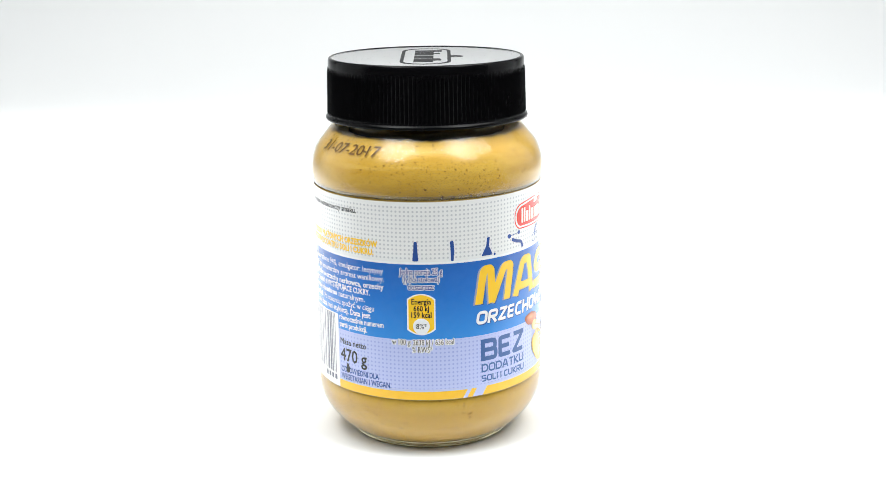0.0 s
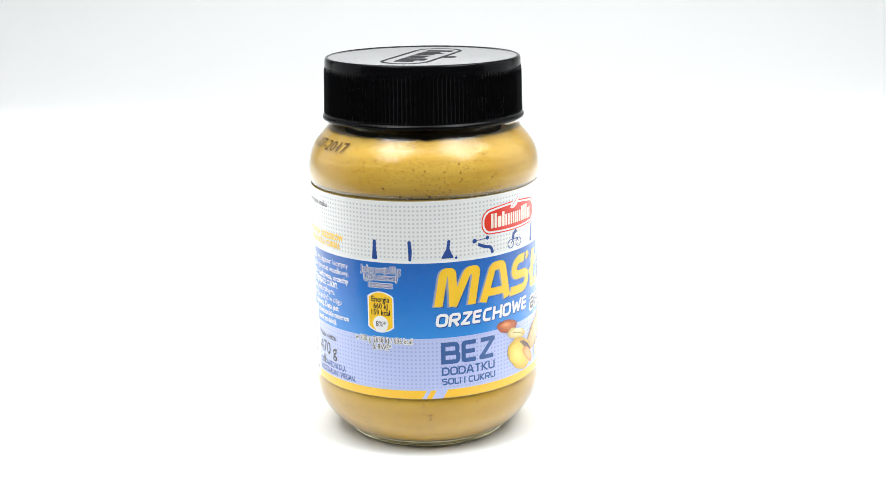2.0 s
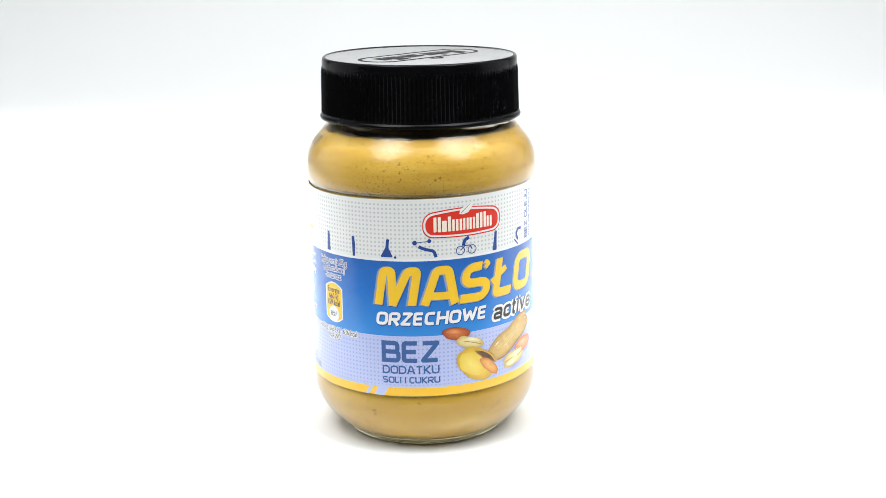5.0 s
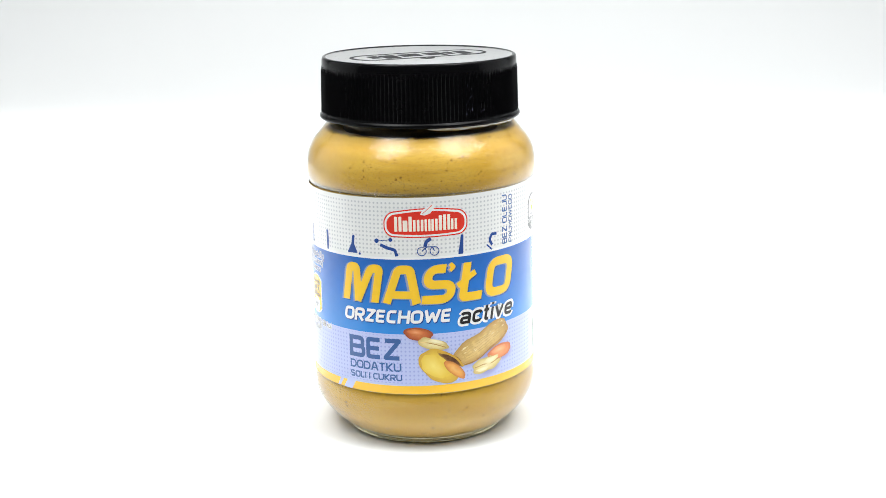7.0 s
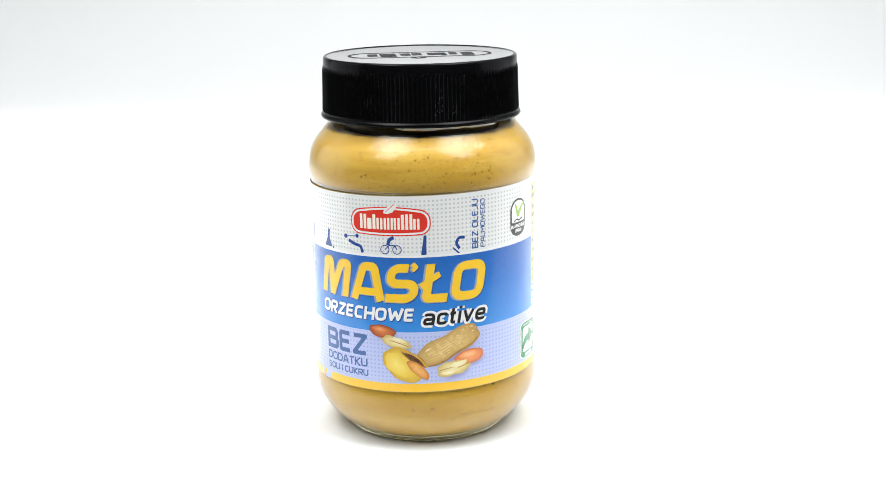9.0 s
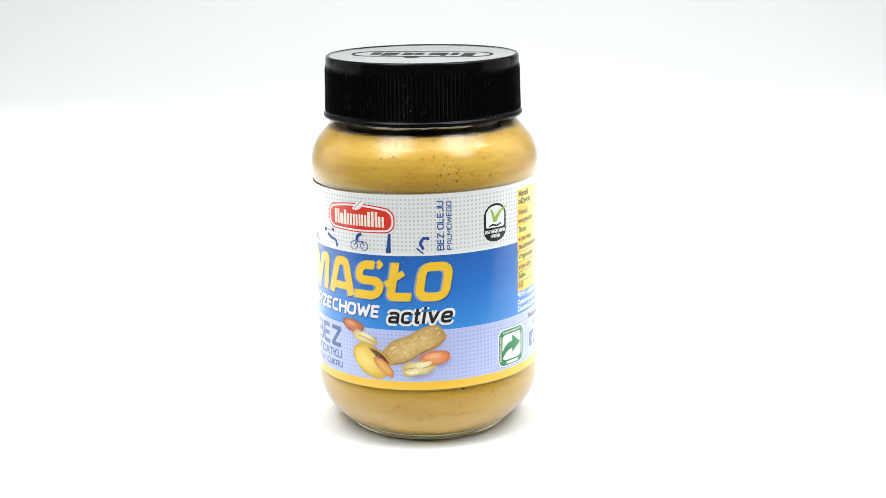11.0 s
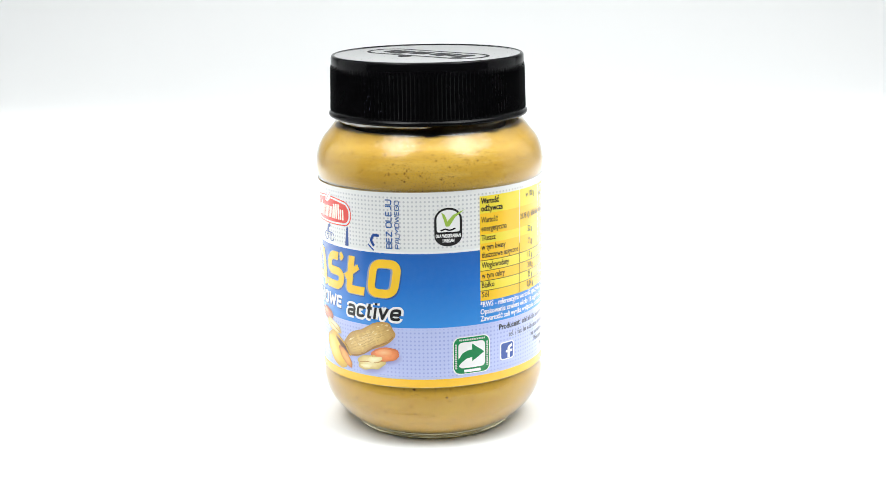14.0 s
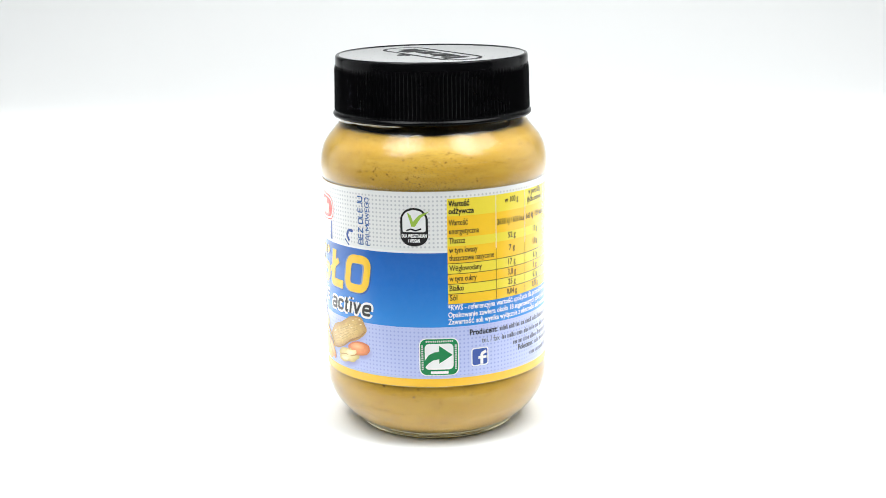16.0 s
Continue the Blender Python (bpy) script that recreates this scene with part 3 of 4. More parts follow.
for key in HEAD:
    printed("letter_glow", heading(key, (0.35, -0.45), 0.5), M_DEEP, 2)
    printed("letter_shadow", heading(key, (-0.5, -0.25), 0.35), M_GREYBLUE, 3)
    printed("letter", heading(key, (0.1, -0.1), 0.1), M_YELLOW, 4, "big yellow slanted capital")

# squarish capitals: width, and strokes on a unit box with their corner rounding
GLYPHS = {
    "O": (0.80, [([(0, 0), (1, 0), (1, 1), (0, 1)], 0.26, True)]),
    "R": (0.76, [([(0, 0), (0, 1), (1, 1), (1, 0.44), (0.05, 0.44)], 0.2, False), ([(0.42, 0.44), (1, 0)], 0.05, False)]),
    "Z": (0.74, [([(0, 1), (1, 1), (0, 0), (1, 0)], 0.04, False)]),
    "E": (0.66, [([(1, 1), (0, 1), (0, 0), (1, 0)], 0.08, False), ([(0, 0.5), (0.92, 0.5)], 0.05, False)]),
    "C": (0.70, [([(1, 1), (0, 1), (0, 0), (1, 0)], 0.26, False)]),
    "H": (0.78, [([(0, 0), (0, 1)], 0.05, False), ([(1, 0), (1, 1)], 0.05, False), ([(0, 0.5), (1, 0.5)], 0.05, False)]),
    "W": (1.18, [([(0, 1), (0.24, 0), (0.5, 0.8), (0.76, 0), (1, 1)], 0.06, False)]),
    "B": (0.76, [([(0, 0), (0, 1)], 0.05, False), ([(0, 0.5), (1, 0.5), (1, 0), (0, 0)], 0.16, False), ([(0, 1), (0.94, 1), (0.94, 0.5), (0, 0.5)], 0.16, False)]),
    "D": (0.78, [([(0, 0), (0, 1)], 0.05, False), ([(0, 1), (0.72, 1), (1, 0.75), (1, 0.25), (0.72, 0), (0, 0)], 0.14, False)]),
    "A": (0.84, [([(0, 0), (0.36, 1), (0.64, 1), (1, 0)], 0.1, False), ([(0.13, 0.28), (0.87, 0.28)], 0.05, False)]),
    "T": (0.74, [([(0, 1), (1, 1)], 0.05, False), ([(0.5, 0), (0.5, 1)], 0.05, False)]),
    "K": (0.74, [([(0, 0), (0, 1)], 0.05, False), ([(1, 1), (0.16, 0.5), (1, 0)], 0.05, False)]),
    "U": (0.78, [([(0, 1), (0, 0), (1, 0), (1, 1)], 0.26, False)]),
    "S": (0.72, [([(1, 1), (0, 1), (0, 0.52), (1, 0.52), (1, 0), (0, 0)], 0.2, False)]),
    "L": (0.60, [([(0, 1), (0, 0), (1, 0)], 0.06, False)]),
    "I": (0.0, [([(0, 0), (0, 1)], 0.05, False)]),
    "J": (0.60, [([(0, 0), (1, 0), (1, 1)], 0.26, False)]),
    "P": (0.76, [([(0, 0), (0, 1), (1, 1), (1, 0.44), (0.05, 0.44)], 0.2, False)]),
    "M": (0.98, [([(0, 0), (0, 1), (0.5, 0.3), (1, 1), (1, 0)], 0.05, False)]),
    "G": (0.78, [([(1, 1), (0, 1), (0, 0), (1, 0), (1, 0.46), (0.5, 0.46)], 0.22, False)]),
    "N": (0.80, [([(0, 0), (0, 1), (1, 0), (1, 1)], 0.04, False)]),
    "Y": (0.76, [([(0, 1), (0.5, 0.45), (1, 1)], 0.04, False), ([(0.5, 0), (0.5, 0.5)], 0.04, False)]),
    "Ż": (0.74, [([(0, 1), (1, 1), (0, 0), (1, 0)], 0.04, False), ([(0.5, 1.28), (0.5, 1.5)], 0.02, False)]),
    "Ó": (0.80, [([(0, 0), (1, 0), (1, 1), (0, 1)], 0.26, True), ([(0.45, 1.28), (0.7, 1.55)], 0.02, False)]),
    "a": (0.74, [([(0.0, 0.82), (0.08, 1), (1, 1), (1, 0)], 0.34, False), ([(1, 0.5), (0, 0.5), (0, 0), (1, 0.02)], 0.2, False)]),
    "c": (0.72, [([(1, 0.82), (0.86, 1), (0, 1), (0, 0), (0.86, 0), (1, 0.18)], 0.34, False)]),
    "t": (0.36, [([(0.3, 1.34), (0.3, 0), (1.1, 0)], 0.22, False), ([(-0.35, 1), (1.1, 1)], 0.02, False)]),
    "i": (0.0, [([(0, 0), (0, 1)], 0.02, False), ([(0, 1.42), (0, 1.66)], 0.02, False)]),
    "v": (0.80, [([(0, 1), (0.5, 0), (1, 1)], 0.02, False)]),
    "e": (0.76, [([(0, 0.5), (1, 0.5)], 0.02, False), ([(1, 0.44), (1, 1), (0, 1), (0, 0), (0.94, 0), (1, 0.18)], 0.42, False)]),
    ".": (0.0, [([(0, -0.1), (0, 0.12)], 0.02, False)]),
    " ": (0.22, []),
}


def stroke_text(body, cap, width, x, y, stroke, shear=0.0, grow=0.0, shift=(0.0, 0.0), space=0.05):
    gap = stroke + space * cap
    high = cap - stroke
    fit = (width - stroke - gap * (len(body) - 1)) / sum(GLYPHS[c][0] for c in body)
    bm, at = bmesh.new(), x + stroke / 2
    for c in body:
        wide, strokes = GLYPHS[c][0] * fit, GLYPHS[c][1]
        for k, (pts, r, closed) in enumerate(strokes):
            line = []
            for q, (px, py) in enumerate(pts):
                # open ends run out to the full height
                end = not closed and q in (0, len(pts) - 1)
                dy = 0.0
                if end and len(pts) > 1:
                    other = pts[1] if q == 0 else pts[-2]
                    if abs(other[1] - py) > 0.3:
                        dy = stroke / 2 if py > 0.9 else (-stroke / 2 if py < 0.1 else 0.0)
                line.append((at + px * wide, y + stroke / 2 + py * high + dy))
            ribbon(bm, line, stroke + grow, r * cap, closed, lift=0.01 * k)
        at += wide + gap
    for v in bm.verts:
        v.co.x += shear * (v.co.y - y) + shift[0]
        v.co.y += shift[1]
    return bm


printed("text_outline", stroke_text("ORZECHOWE", 4.7, 39.6, -30.2, 48.5, 1.05, 0.14, 0.3, (0.22, -0.22)), M_NAVY, 2)
printed("text_line", stroke_text("ORZECHOWE", 4.7, 39.6, -30.2, 48.5, 1.05, 0.14), M_WHITE, 4)
printed("text_line", stroke_text("BEZ", 7.8, 20.4, -28.3, 35.1, 1.55), M_STEEL, 2)
printed("text_line", stroke_text("DODATKU", 3.0, 20.0, -28.1, 31.0, 0.58), M_STEEL, 2)
printed("text_line", stroke_text("SOLI I CUKRU", 2.35, 20.2, -28.1, 27.6, 0.46), M_STEEL, 2)
printed("text_outline", stroke_text("active", 4.3, 22.4, 12.4, 47.0, 1.04, 0.17, 1.7, space=0.14), M_WHITE, 4)
printed("text_line", stroke_text("active", 4.3, 22.4, 12.4, 47.0, 1.04, 0.17, space=0.14), M_BLACK, 6)


def turned(bm, x, y):
    """A line of letters that reads upwards."""
    for v in bm.verts:
        v.co.x, v.co.y = x - v.co.y, y + v.co.x
    return bm


printed("text_line", turned(stroke_text("BEZ OLEJU", 2.35, 17.3, 0, 0, 0.42), 32.6, 72.7), M_STEEL, 2)
printed("text_line", turned(stroke_text("PALMOWEGO", 1.8, 17.0, 0, 0, 0.3), 35.3, 72.7), M_STEEL, 2)


def ring(points, width, closed=True, r=0.4):
    bm = bmesh.new()
    ribbon(bm, points, width, r, closed)
    return bm


# ---- maker's oval, blank
def oval(x0, x1, y0, y1, bulge):
    """A lozenge with round ends and a top that swells in the middle."""
    h, cx = y1 - y0, (x0 + x1) / 2
    top = box_points(x0, x1, y0, y1, h * 0.42, 8)
    full = []
    for (xa, ya), (xb, yb) in zip(top, top[1:] + top[:1]):
        m = max(1, int(abs(xb - xa) / 2))
        full += [(xa + (xb - xa) * k / m, ya + (yb - ya) * k / m) for k in range(m)]
    w = (x1 - x0) / 2
    return [(x, y + (bulge if y > (y0 + y1) / 2 else -bulge * 0.3) * math.cos((x - cx) / w * math.pi / 2)) for x, y in full]


printed("emblem_border", polygon(oval(-13.2, 15.8, 79.1, 87.3, 1.5)), M_RED, 2)
printed("emblem_edge", polygon(oval(-12.8, 15.4, 79.5, 86.9, 1.5)), M_WHITE, 3)
printed("emblem_field", polygon(oval(-12.1, 14.7, 80.1, 86.3, 1.5)), M_RED, 4, "red oval emblem field")
for x0, x1, tall in WORD:
    count = max(1, round((x1 - x0) / 1.2))
    pitch = (x1 - x0 + 0.45) / count
    for q in range(count):
        u, rise = x0 + q * pitch, 0.8 * math.cos((x0 - 1.3) / 14 * math.pi / 2) - 0.4
        high = tall if q in (0, count - 1) or tall < 5.9 else tall * 0.75
        printed("emblem_bar", polygon(box_points(u, u + pitch - 0.45, 80.9, 81.0 + high * 0.86 + rise, 0.2, 2)), M_CREAM, 5, "blank cream bar on the emblem")
leaf = [(-0.6, 86.6), (0.2, 88.2), (2.0, 89.3), (4.4, 90.4), (4.0, 88.4), (2.8, 86.9), (1.0, 86.3)]
printed("emblem_leaf", polygon(leaf), M_WHITE, 5)
printed("emblem_leaf_vein", ring([(0.2, 86.9), (2.2, 88.6), (3.6, 89.9)], 0.22, False), M_RED, 6)


# sport pictograms, as plain marks
for points in ([(-51.3, 79.0), (-50.2, 79.0), (-50.1, 75.8), (-49.8, 72.2), (-51.9, 72.2), (-51.5, 75.8)],
               [(-39.1, 78.9), (-37.9, 78.9), (-37.6, 75.2), (-37.9, 71.9), (-38.8, 71.9), (-38.9, 75.2)],
               [(-25.6, 78.8), (-24.5, 78.8), (-24.9, 75.8), (-23.4, 72.5), (-27.9, 72.5), (-26.0, 75.8)],
               [(13.3, 78.8), (14.3, 78.8), (14.2, 75.6), (14.2, 72.0), (12.3, 72.0), (12.9, 75.6)]):
    printed("pictogram_mark", polygon([tuple(p) for p in filleted(points, 0.5, True)]), M_NAVY, 2)
for points, width in (([(-14.6, 76.2), (-12.4, 75.2), (-9.4, 74.5), (-8.7, 72.3)], 1.1), ([(0.9, 75.4), (1.3, 77.3), (3.0, 78.2)], 1.2), ([(27.6, 77.1), (25.4, 77.3), (24.4, 75.3), (25.6, 73.4)], 1.0)):
    bm = bmesh.new()
    ribbon(bm, points, width, 0.8)
    printed("pictogram_mark", bm, M_NAVY, 2)


def disc(x, y, r, n=18):
    return polygon([(x + r * math.cos(2 * math.pi * k / n), y + r * math.sin(2 * math.pi * k / n)) for k in range(n)])


def circle(x, y, r, n=20):
    return [(x + r * math.cos(2 * math.pi * k / n), y + r * math.sin(2 * math.pi * k / n)) for k in range(n)]


printed("pictogram_ball", disc(-22.6, 72.5, 0.45), M_NAVY, 3)
printed("pictogram_weight", disc(-15.9, 77.5, 0.8), M_NAVY, 3)
printed("pictogram_weight", disc(-10.9, 78.0, 0.7), M_NAVY, 3)
printed("pictogram_rod", ring([(-15.9, 77.5), (-10.9, 78.0)], 0.22, False), M_NAVY, 3)
for x in (-0.2, 4.1):
    printed("pictogram_wheel", ring(circle(x, 73.9, 1.5), 0.3), M_NAVY, 3)
printed("pictogram_frame", ring([(-0.2, 73.9), (1.5, 75.4), (3.4, 75.4), (4.1, 73.9)], 0.35, False, 0.1), M_NAVY, 3)
printed("pictogram_board", ring([(23.2, 73.9), (25.5, 71.8)], 0.5, False), M_NAVY, 3)

def bars(x0, x1, y, h, mat, seed):
    """Words of small print that cannot be read: short plain bars, a word to a mesh."""
    rnd, x = random.Random(seed), x0
    while x < x1 - 0.8:
        end = min(x + rnd.uniform(1.8, 5.4), x1)
        bm = bmesh.new()
        while x < end - 0.2:
            w = min(rnd.choice((0.32, 0.5, 0.6, 0.75)), end - x)
            tall = h * rnd.choice((1.0, 1.0, 1.0, 1.4))
            bm.faces.new([bm.verts.new((px, py, 0)) for px, py in box_points(x, x + w, y, y + tall)])
            x += w + 0.2
        printed("text_bar", bm, mat, 2, cut=0)
        x = end + rnd.uniform(0.5, 0.75)


# ---- energy panel
text("Jedna porcja 25 g", 2.2, 14.6, -49.1, 67.5, M_NAVY, 2, halo=0.22, bold=0.05, align="CENTER")
text("(łyżka stołowa)", 2.1, 12.4, -49.1, 64.9, M_NAVY, 2, halo=0.22, bold=0.05, align="CENTER")
text("dostarcza:", 2.1, 8.8, -49.1, 62.3, M_NAVY, 2, halo=0.22, bold=0.05, align="CENTER")


def badge_points(x0, x1, y0, y1, bow):
    out, n = [], 10
    for k in range(n + 1):
        f = k / n
        out.append((x0 + (x1 - x0) * f, y0 - bow * math.sin(math.pi * f) ** 0.8))
    for k in range(n + 1):
        f = k / n
        out.append((x1 + (x0 - x1) * f, y1 + bow * math.sin(math.pi * f) ** 0.8))
    return out


printed("badge_border", polygon(badge_points(-54.0, -44.3, 48.2, 59.0, 1.9)), M_WHITE, 2)
printed("badge_field", polygon(badge_points(-53.5, -44.8, 48.5, 58.7, 1.8)), M_AMBER, 3, "yellow energy badge")
printed("badge_disc", disc(-49.15, 49.4, 2.85, 28), M_WHITE, 4)
text("Energia", 1.9, 6.6, -49.1, 57.2, M_BLACK, 4, bold=0.05, align="CENTER")
text("660 kJ", 1.9, 5.2, -49.1, 54.8, M_BLACK, 4, bold=0.05, align="CENTER")
text("159 kcal", 1.9, 6.8, -49.1, 52.5, M_BLACK, 4, bold=0.05, align="CENTER")
text("8%*", 1.8, 3.7, -49.1, 48.5, M_BLACK, 5, align="CENTER")
text("w 100 g: 2638 kJ / 636 kcal", 2.0, 21.4, -48.8, 42.7, M_BLACK, 2, halo=0.25, align="CENTER")
text("% RWS*", 2.0, 6.9, -49.0, 40.1, M_BLACK, 2, halo=0.25, align="CENTER")

# ---- weight and notes
text("Masa netto", 2.1, 12.3, -81.9, 39.4, M_BLACK, 2, bold=0.06)
text("470 g", 4.5, 12.4, -81.9, 33.4, M_BLACK, 2, bold=0.1)
text("ODPOWIEDNI DLA", 2.0, 17.0, -81.8, 29.2, M_NAVY, 2, bold=0.05)
text("WEGETARIAN I WEGAN.", 2.0, 21.6, -81.8, 26.6, M_NAVY, 2, bold=0.05)
printed("ink_smear", polygon([(-79.0, 29.6), (-78.2, 29.2), (-77.4, 29.7), (-77.2, 31.0), (-77.9, 32.6), (-78.5, 32.9), (-78.9, 31.6)]), M_BLACK, 4, "small dark smear")

lines = [(67.3, "prażone 94%, emulgator: lecytyny", -62.2, 34.0, 0.0), (64.5, "naturalny aromat waniliowy.", -61.9, 29.0, 0.0), (61.7, "orzechy nerkowca, orzechy", -62.2, 28.0, 0.09),
         (59.1, "WYSTĘPUJĄCE CUKRY.", -67.6, 21.5, 0.09), (56.4, "naturalnym.", -69.7, 12.5, 0.0), (53.6, "Po otwarciu spożyć w ciągu", -66.0, 26.5, 0.0), (50.9, "data nad etykietą. Data jest", -67.6, 27.0, 0.08)]
for z, body, end, width, bold in lines:
    text(body, 1.95, width, end, z, M_WHITE, 2, bold=0.02 + bold * 0.5, align="RIGHT")
    if end - width - 1 > -106:
        bars(-106.0, end - width - 0.5, z, 1.3, M_WHITE, int(z))
text("równocześnie numerem", 1.95, 19.6, -82.1, 48.2, M_WHITE, 2, bold=0.06)
text("partii produkcji.", 1.95, 13.0, -82.1, 45.6, M_WHITE, 2, bold=0.06)
text("PRAŻONYCH ORZESZKÓW", 2.0, 28.0, -92.3, 76.4, M_YELLOW, 2, bold=0.13)
text("DODATKU SOLI I CUKRU.", 2.0, 27.0, -92.8, 73.6, M_YELLOW, 2, bold=0.13)
bar(-106, -93.2, 76.4, 2.0, M_YELLOW)
bar(-106, -93.6, 73.8, 2.0, M_YELLOW)
text("wzmacniaczy smaku.", 1.9, 20.5, -72.4, 87.3, M_BLACK, 2, bold=0.04, align="RIGHT")
bar(-106, -93.8, 87.3, 1.3, M_BLACK)

# ---- bar code
printed("code_field", strip(-113.0, -82.9, 22.95, 49.8), M_WHITE, 3, "white bar code field", cut=0)
rnd = random.Random(11)
u = -110.0
while u < -84.6:
    w = rnd.choice((0.33, 0.33, 0.66, 0.99))
    printed("code_bar", polygon(box_points(u, u + w, 27.6, 49.4)), M_GREY, 4)
    u += w + rnd.choice((0.33, 0.66, 0.66, 0.99))
for u in (-92.6, -90.4, -88.2, -86.0):
    bar(u, u + 1.4, 25.0, 1.9, M_GREY, 4)

# ---- nuts
def blob(cx, cy, a, b, turn, pinch=0.0, rough=0.03, seed=1, point=0.0, square=1.0):
    """A rounded outline in rings; pinch narrows its waist, point draws out its right end."""
    rnd = random.Random(seed)
    ph = [rnd.uniform(0, 6.28) for _ in range(4)]
    bm = bmesh.new()
    la = bm.loops.layers.uv.new("UVMap")
    n, rings, tone = 36, [], {}
    ct, st = math.cos(radians(turn)), math.sin(radians(turn))
    for k in range(5):
        f = k / 4
        ring_ = []
        for i in range(n):
            t = 2 * math.pi * i / n
            x, y = math.cos(t), math.sin(t)
            x, y = math.copysign(abs(x) ** square, x), math.copysign(abs(y) ** square, y)
            x += point * max(0, x) ** 6
            y *= 1 - pinch * math.exp(-(x / 0.33) ** 2)
            w = 1 + rough * (math.sin(3 * t + ph[0]) + 0.7 * math.sin(5 * t + ph[1]) + 0.5 * math.sin(8 * t + ph[2]))
            x, y = x * a * f * w, y * b * f * w
            v = bm.verts.new((cx + x * ct - y * st, cy + x * st + y * ct, 0))
            tone[v] = f
            ring_.append(v)
            if k == 0:
                break
        rings.append(ring_)
    for r0, r1 in zip(rings, rings[1:]):
        for i in range(n):
            j = (i + 1) % n
            bm.faces.new((r0[0], r1[i], r1[j]) if len(r0) == 1 else (r0[i], r1[i], r1[j], r0[j]))
    for f in bm.faces:
        for lo in f.loops:
            lo[la].uv = (tone[lo.vert], 0)
    return bm


for cx, cy, a, b, turn in ((-1.6, 44.0, 5.0, 2.2, -8), (3.3, 40.1, 5.3, 2.1, -14), (22.0, 37.7, 11.6, 4.3, 25), (29.3, 33.5, 5.4, 2.5, 6), (23.1, 29.9, 5.9, 2.7, 8)):
    printed("nut_shade", blob(cx + 0.6, cy - 0.5, a * 1.05, b * 1.1, turn, rough=0.02), M_SHADE, 4)
printed("nut_picture", blob(-2.0, 44.7, 5.1, 2.35, -8, seed=2), M_SKIN, 5, "printed brown peanut kernel")
printed("nut_picture", blob(3.0, 40.9, 5.4, 2.1, -14, 0.15, 0.05, 3), M_HALF, 6, "printed split peanut half")
printed("nut_picture", blob(21.3, 39.1, 12.3, 4.8, 25, 0.17, 0.025, 5, square=0.8), M_SHELL, 6, "printed whole peanut in its shell")


def on_shell(x, y):
    """From the whole shell's own axes to the label."""
    c, sn = math.cos(radians(25)), math.sin(radians(25))
    return 21.3 + x * c - y * sn, 39.1 + x * sn + y * c


def shell_width(x):
    return 4.7 * (1 - 0.2 * math.exp(-((x - 2.5) / 4.0) ** 2)) * math.sqrt(max(0.02, 1 - (abs(x) / 12.4) ** 2.6))


def shell_ridges():
    """Wavering ridges along the shell and short ones across it."""
    rnd, bm = random.Random(8), bmesh.new()
    for k in range(9):
        o = -0.86 + 0.215 * k
        start = -11.4 + rnd.uniform(0, 1.5)
        for seg in range(3):
            pts = []
            for q in range(6):
                x = start + (seg + q / 5.6) * 7.4 + rnd.uniform(-0.2, 0.2)
                pts.append(on_shell(min(x, 11.6), shell_width(min(x, 11.6)) * (o + rnd.uniform(-0.05, 0.05))))
            ribbon(bm, pts, rnd.uniform(0.1, 0.24), 0.8, lift=0.001 * k)
    for k in range(34):
        x, o = rnd.uniform(-11, 11), rnd.uniform(-0.85, 0.8)
        w = shell_width(x)
        a = on_shell(x, w * o)
        b = on_shell(x + rnd.uniform(-0.3, 0.4), w * (o + 0.12))
        ribbon(bm, [a, b], rnd.uniform(0.1, 0.26), 0.1, lift=0.012)
    return bm


def shell_lights():
    rnd, bm = random.Random(18), bmesh.new()
    for k in range(26):
        x, o = rnd.uniform(-11, 11), rnd.uniform(-0.2, 0.88)
        w = shell_width(x)
        ribbon(bm, [on_shell(x, w * o), on_shell(x + rnd.uniform(0.5, 1.3), w * o + rnd.uniform(-0.1, 0.1))], rnd.uniform(0.15, 0.34), 0.1, lift=0.0005 * k)
    return bm


printed("shell_light", shell_lights(), M_PALESHELL, 7)
printed("shell_ridge", shell_ridges(), M_VEIN, 8)
printed("shell_shade", ring([on_shell(x, -shell_width(x) * 0.93) for x in (-9.5, -6, -2.5, 1, 4.5, 8, 10.5)], 0.7, False, 1.0), M_VEINDARK, 7)
printed("nut_picture", blob(28.9, 34.5, 5.5, 2.6, 6, 0, 0.03, 6), M_PINK, 8, "printed pink peanut kernel")
printed("nut_picture", blob(22.8, 30.9, 6.0, 2.9, 8, 0.12, 0.06, 7), M_HALF, 8, "printed split peanut half")
printed("nut_vein", ring([(18.0, 30.4), (21.5, 31.1), (25, 31.0), (28, 32.0)], 0.32, False), M_SHELL, 9)
printed("nut_lobe", blob(24.6, 32.2, 3.2, 1.1, 12, 0, 0.08, 14), M_LOBE, 9)
printed("nut_lobe", blob(21.2, 29.5, 2.6, 0.8, 8, 0, 0.08, 15), M_LOBE, 9)
printed("nut_vein", ring([(-1.6, 41.9), (1.6, 41.4), (4.4, 40.6), (7.6, 39.4)], 0.28, False), M_SHELL, 9)
printed("nut_lobe", blob(4.0, 41.8, 2.8, 0.7, -14, 0, 0.08, 16), M_LOBE, 8)
printed("nut_gleam", blob(-2.8, 45.4, 3.0, 1.1, -8, 0, 0.05, 17), M_SKINLIGHT, 8)
printed("nut_gleam", blob(28.4, 35.2, 3.4, 1.2, 6, 0, 0.05, 19), M_PINKLIGHT, 9)
printed("nut_picture", blob(5.2, 32.8, 7.9, 5.4, -38, 0, 0.03, 9), M_GOLD, 7, "printed opened peanut shell")
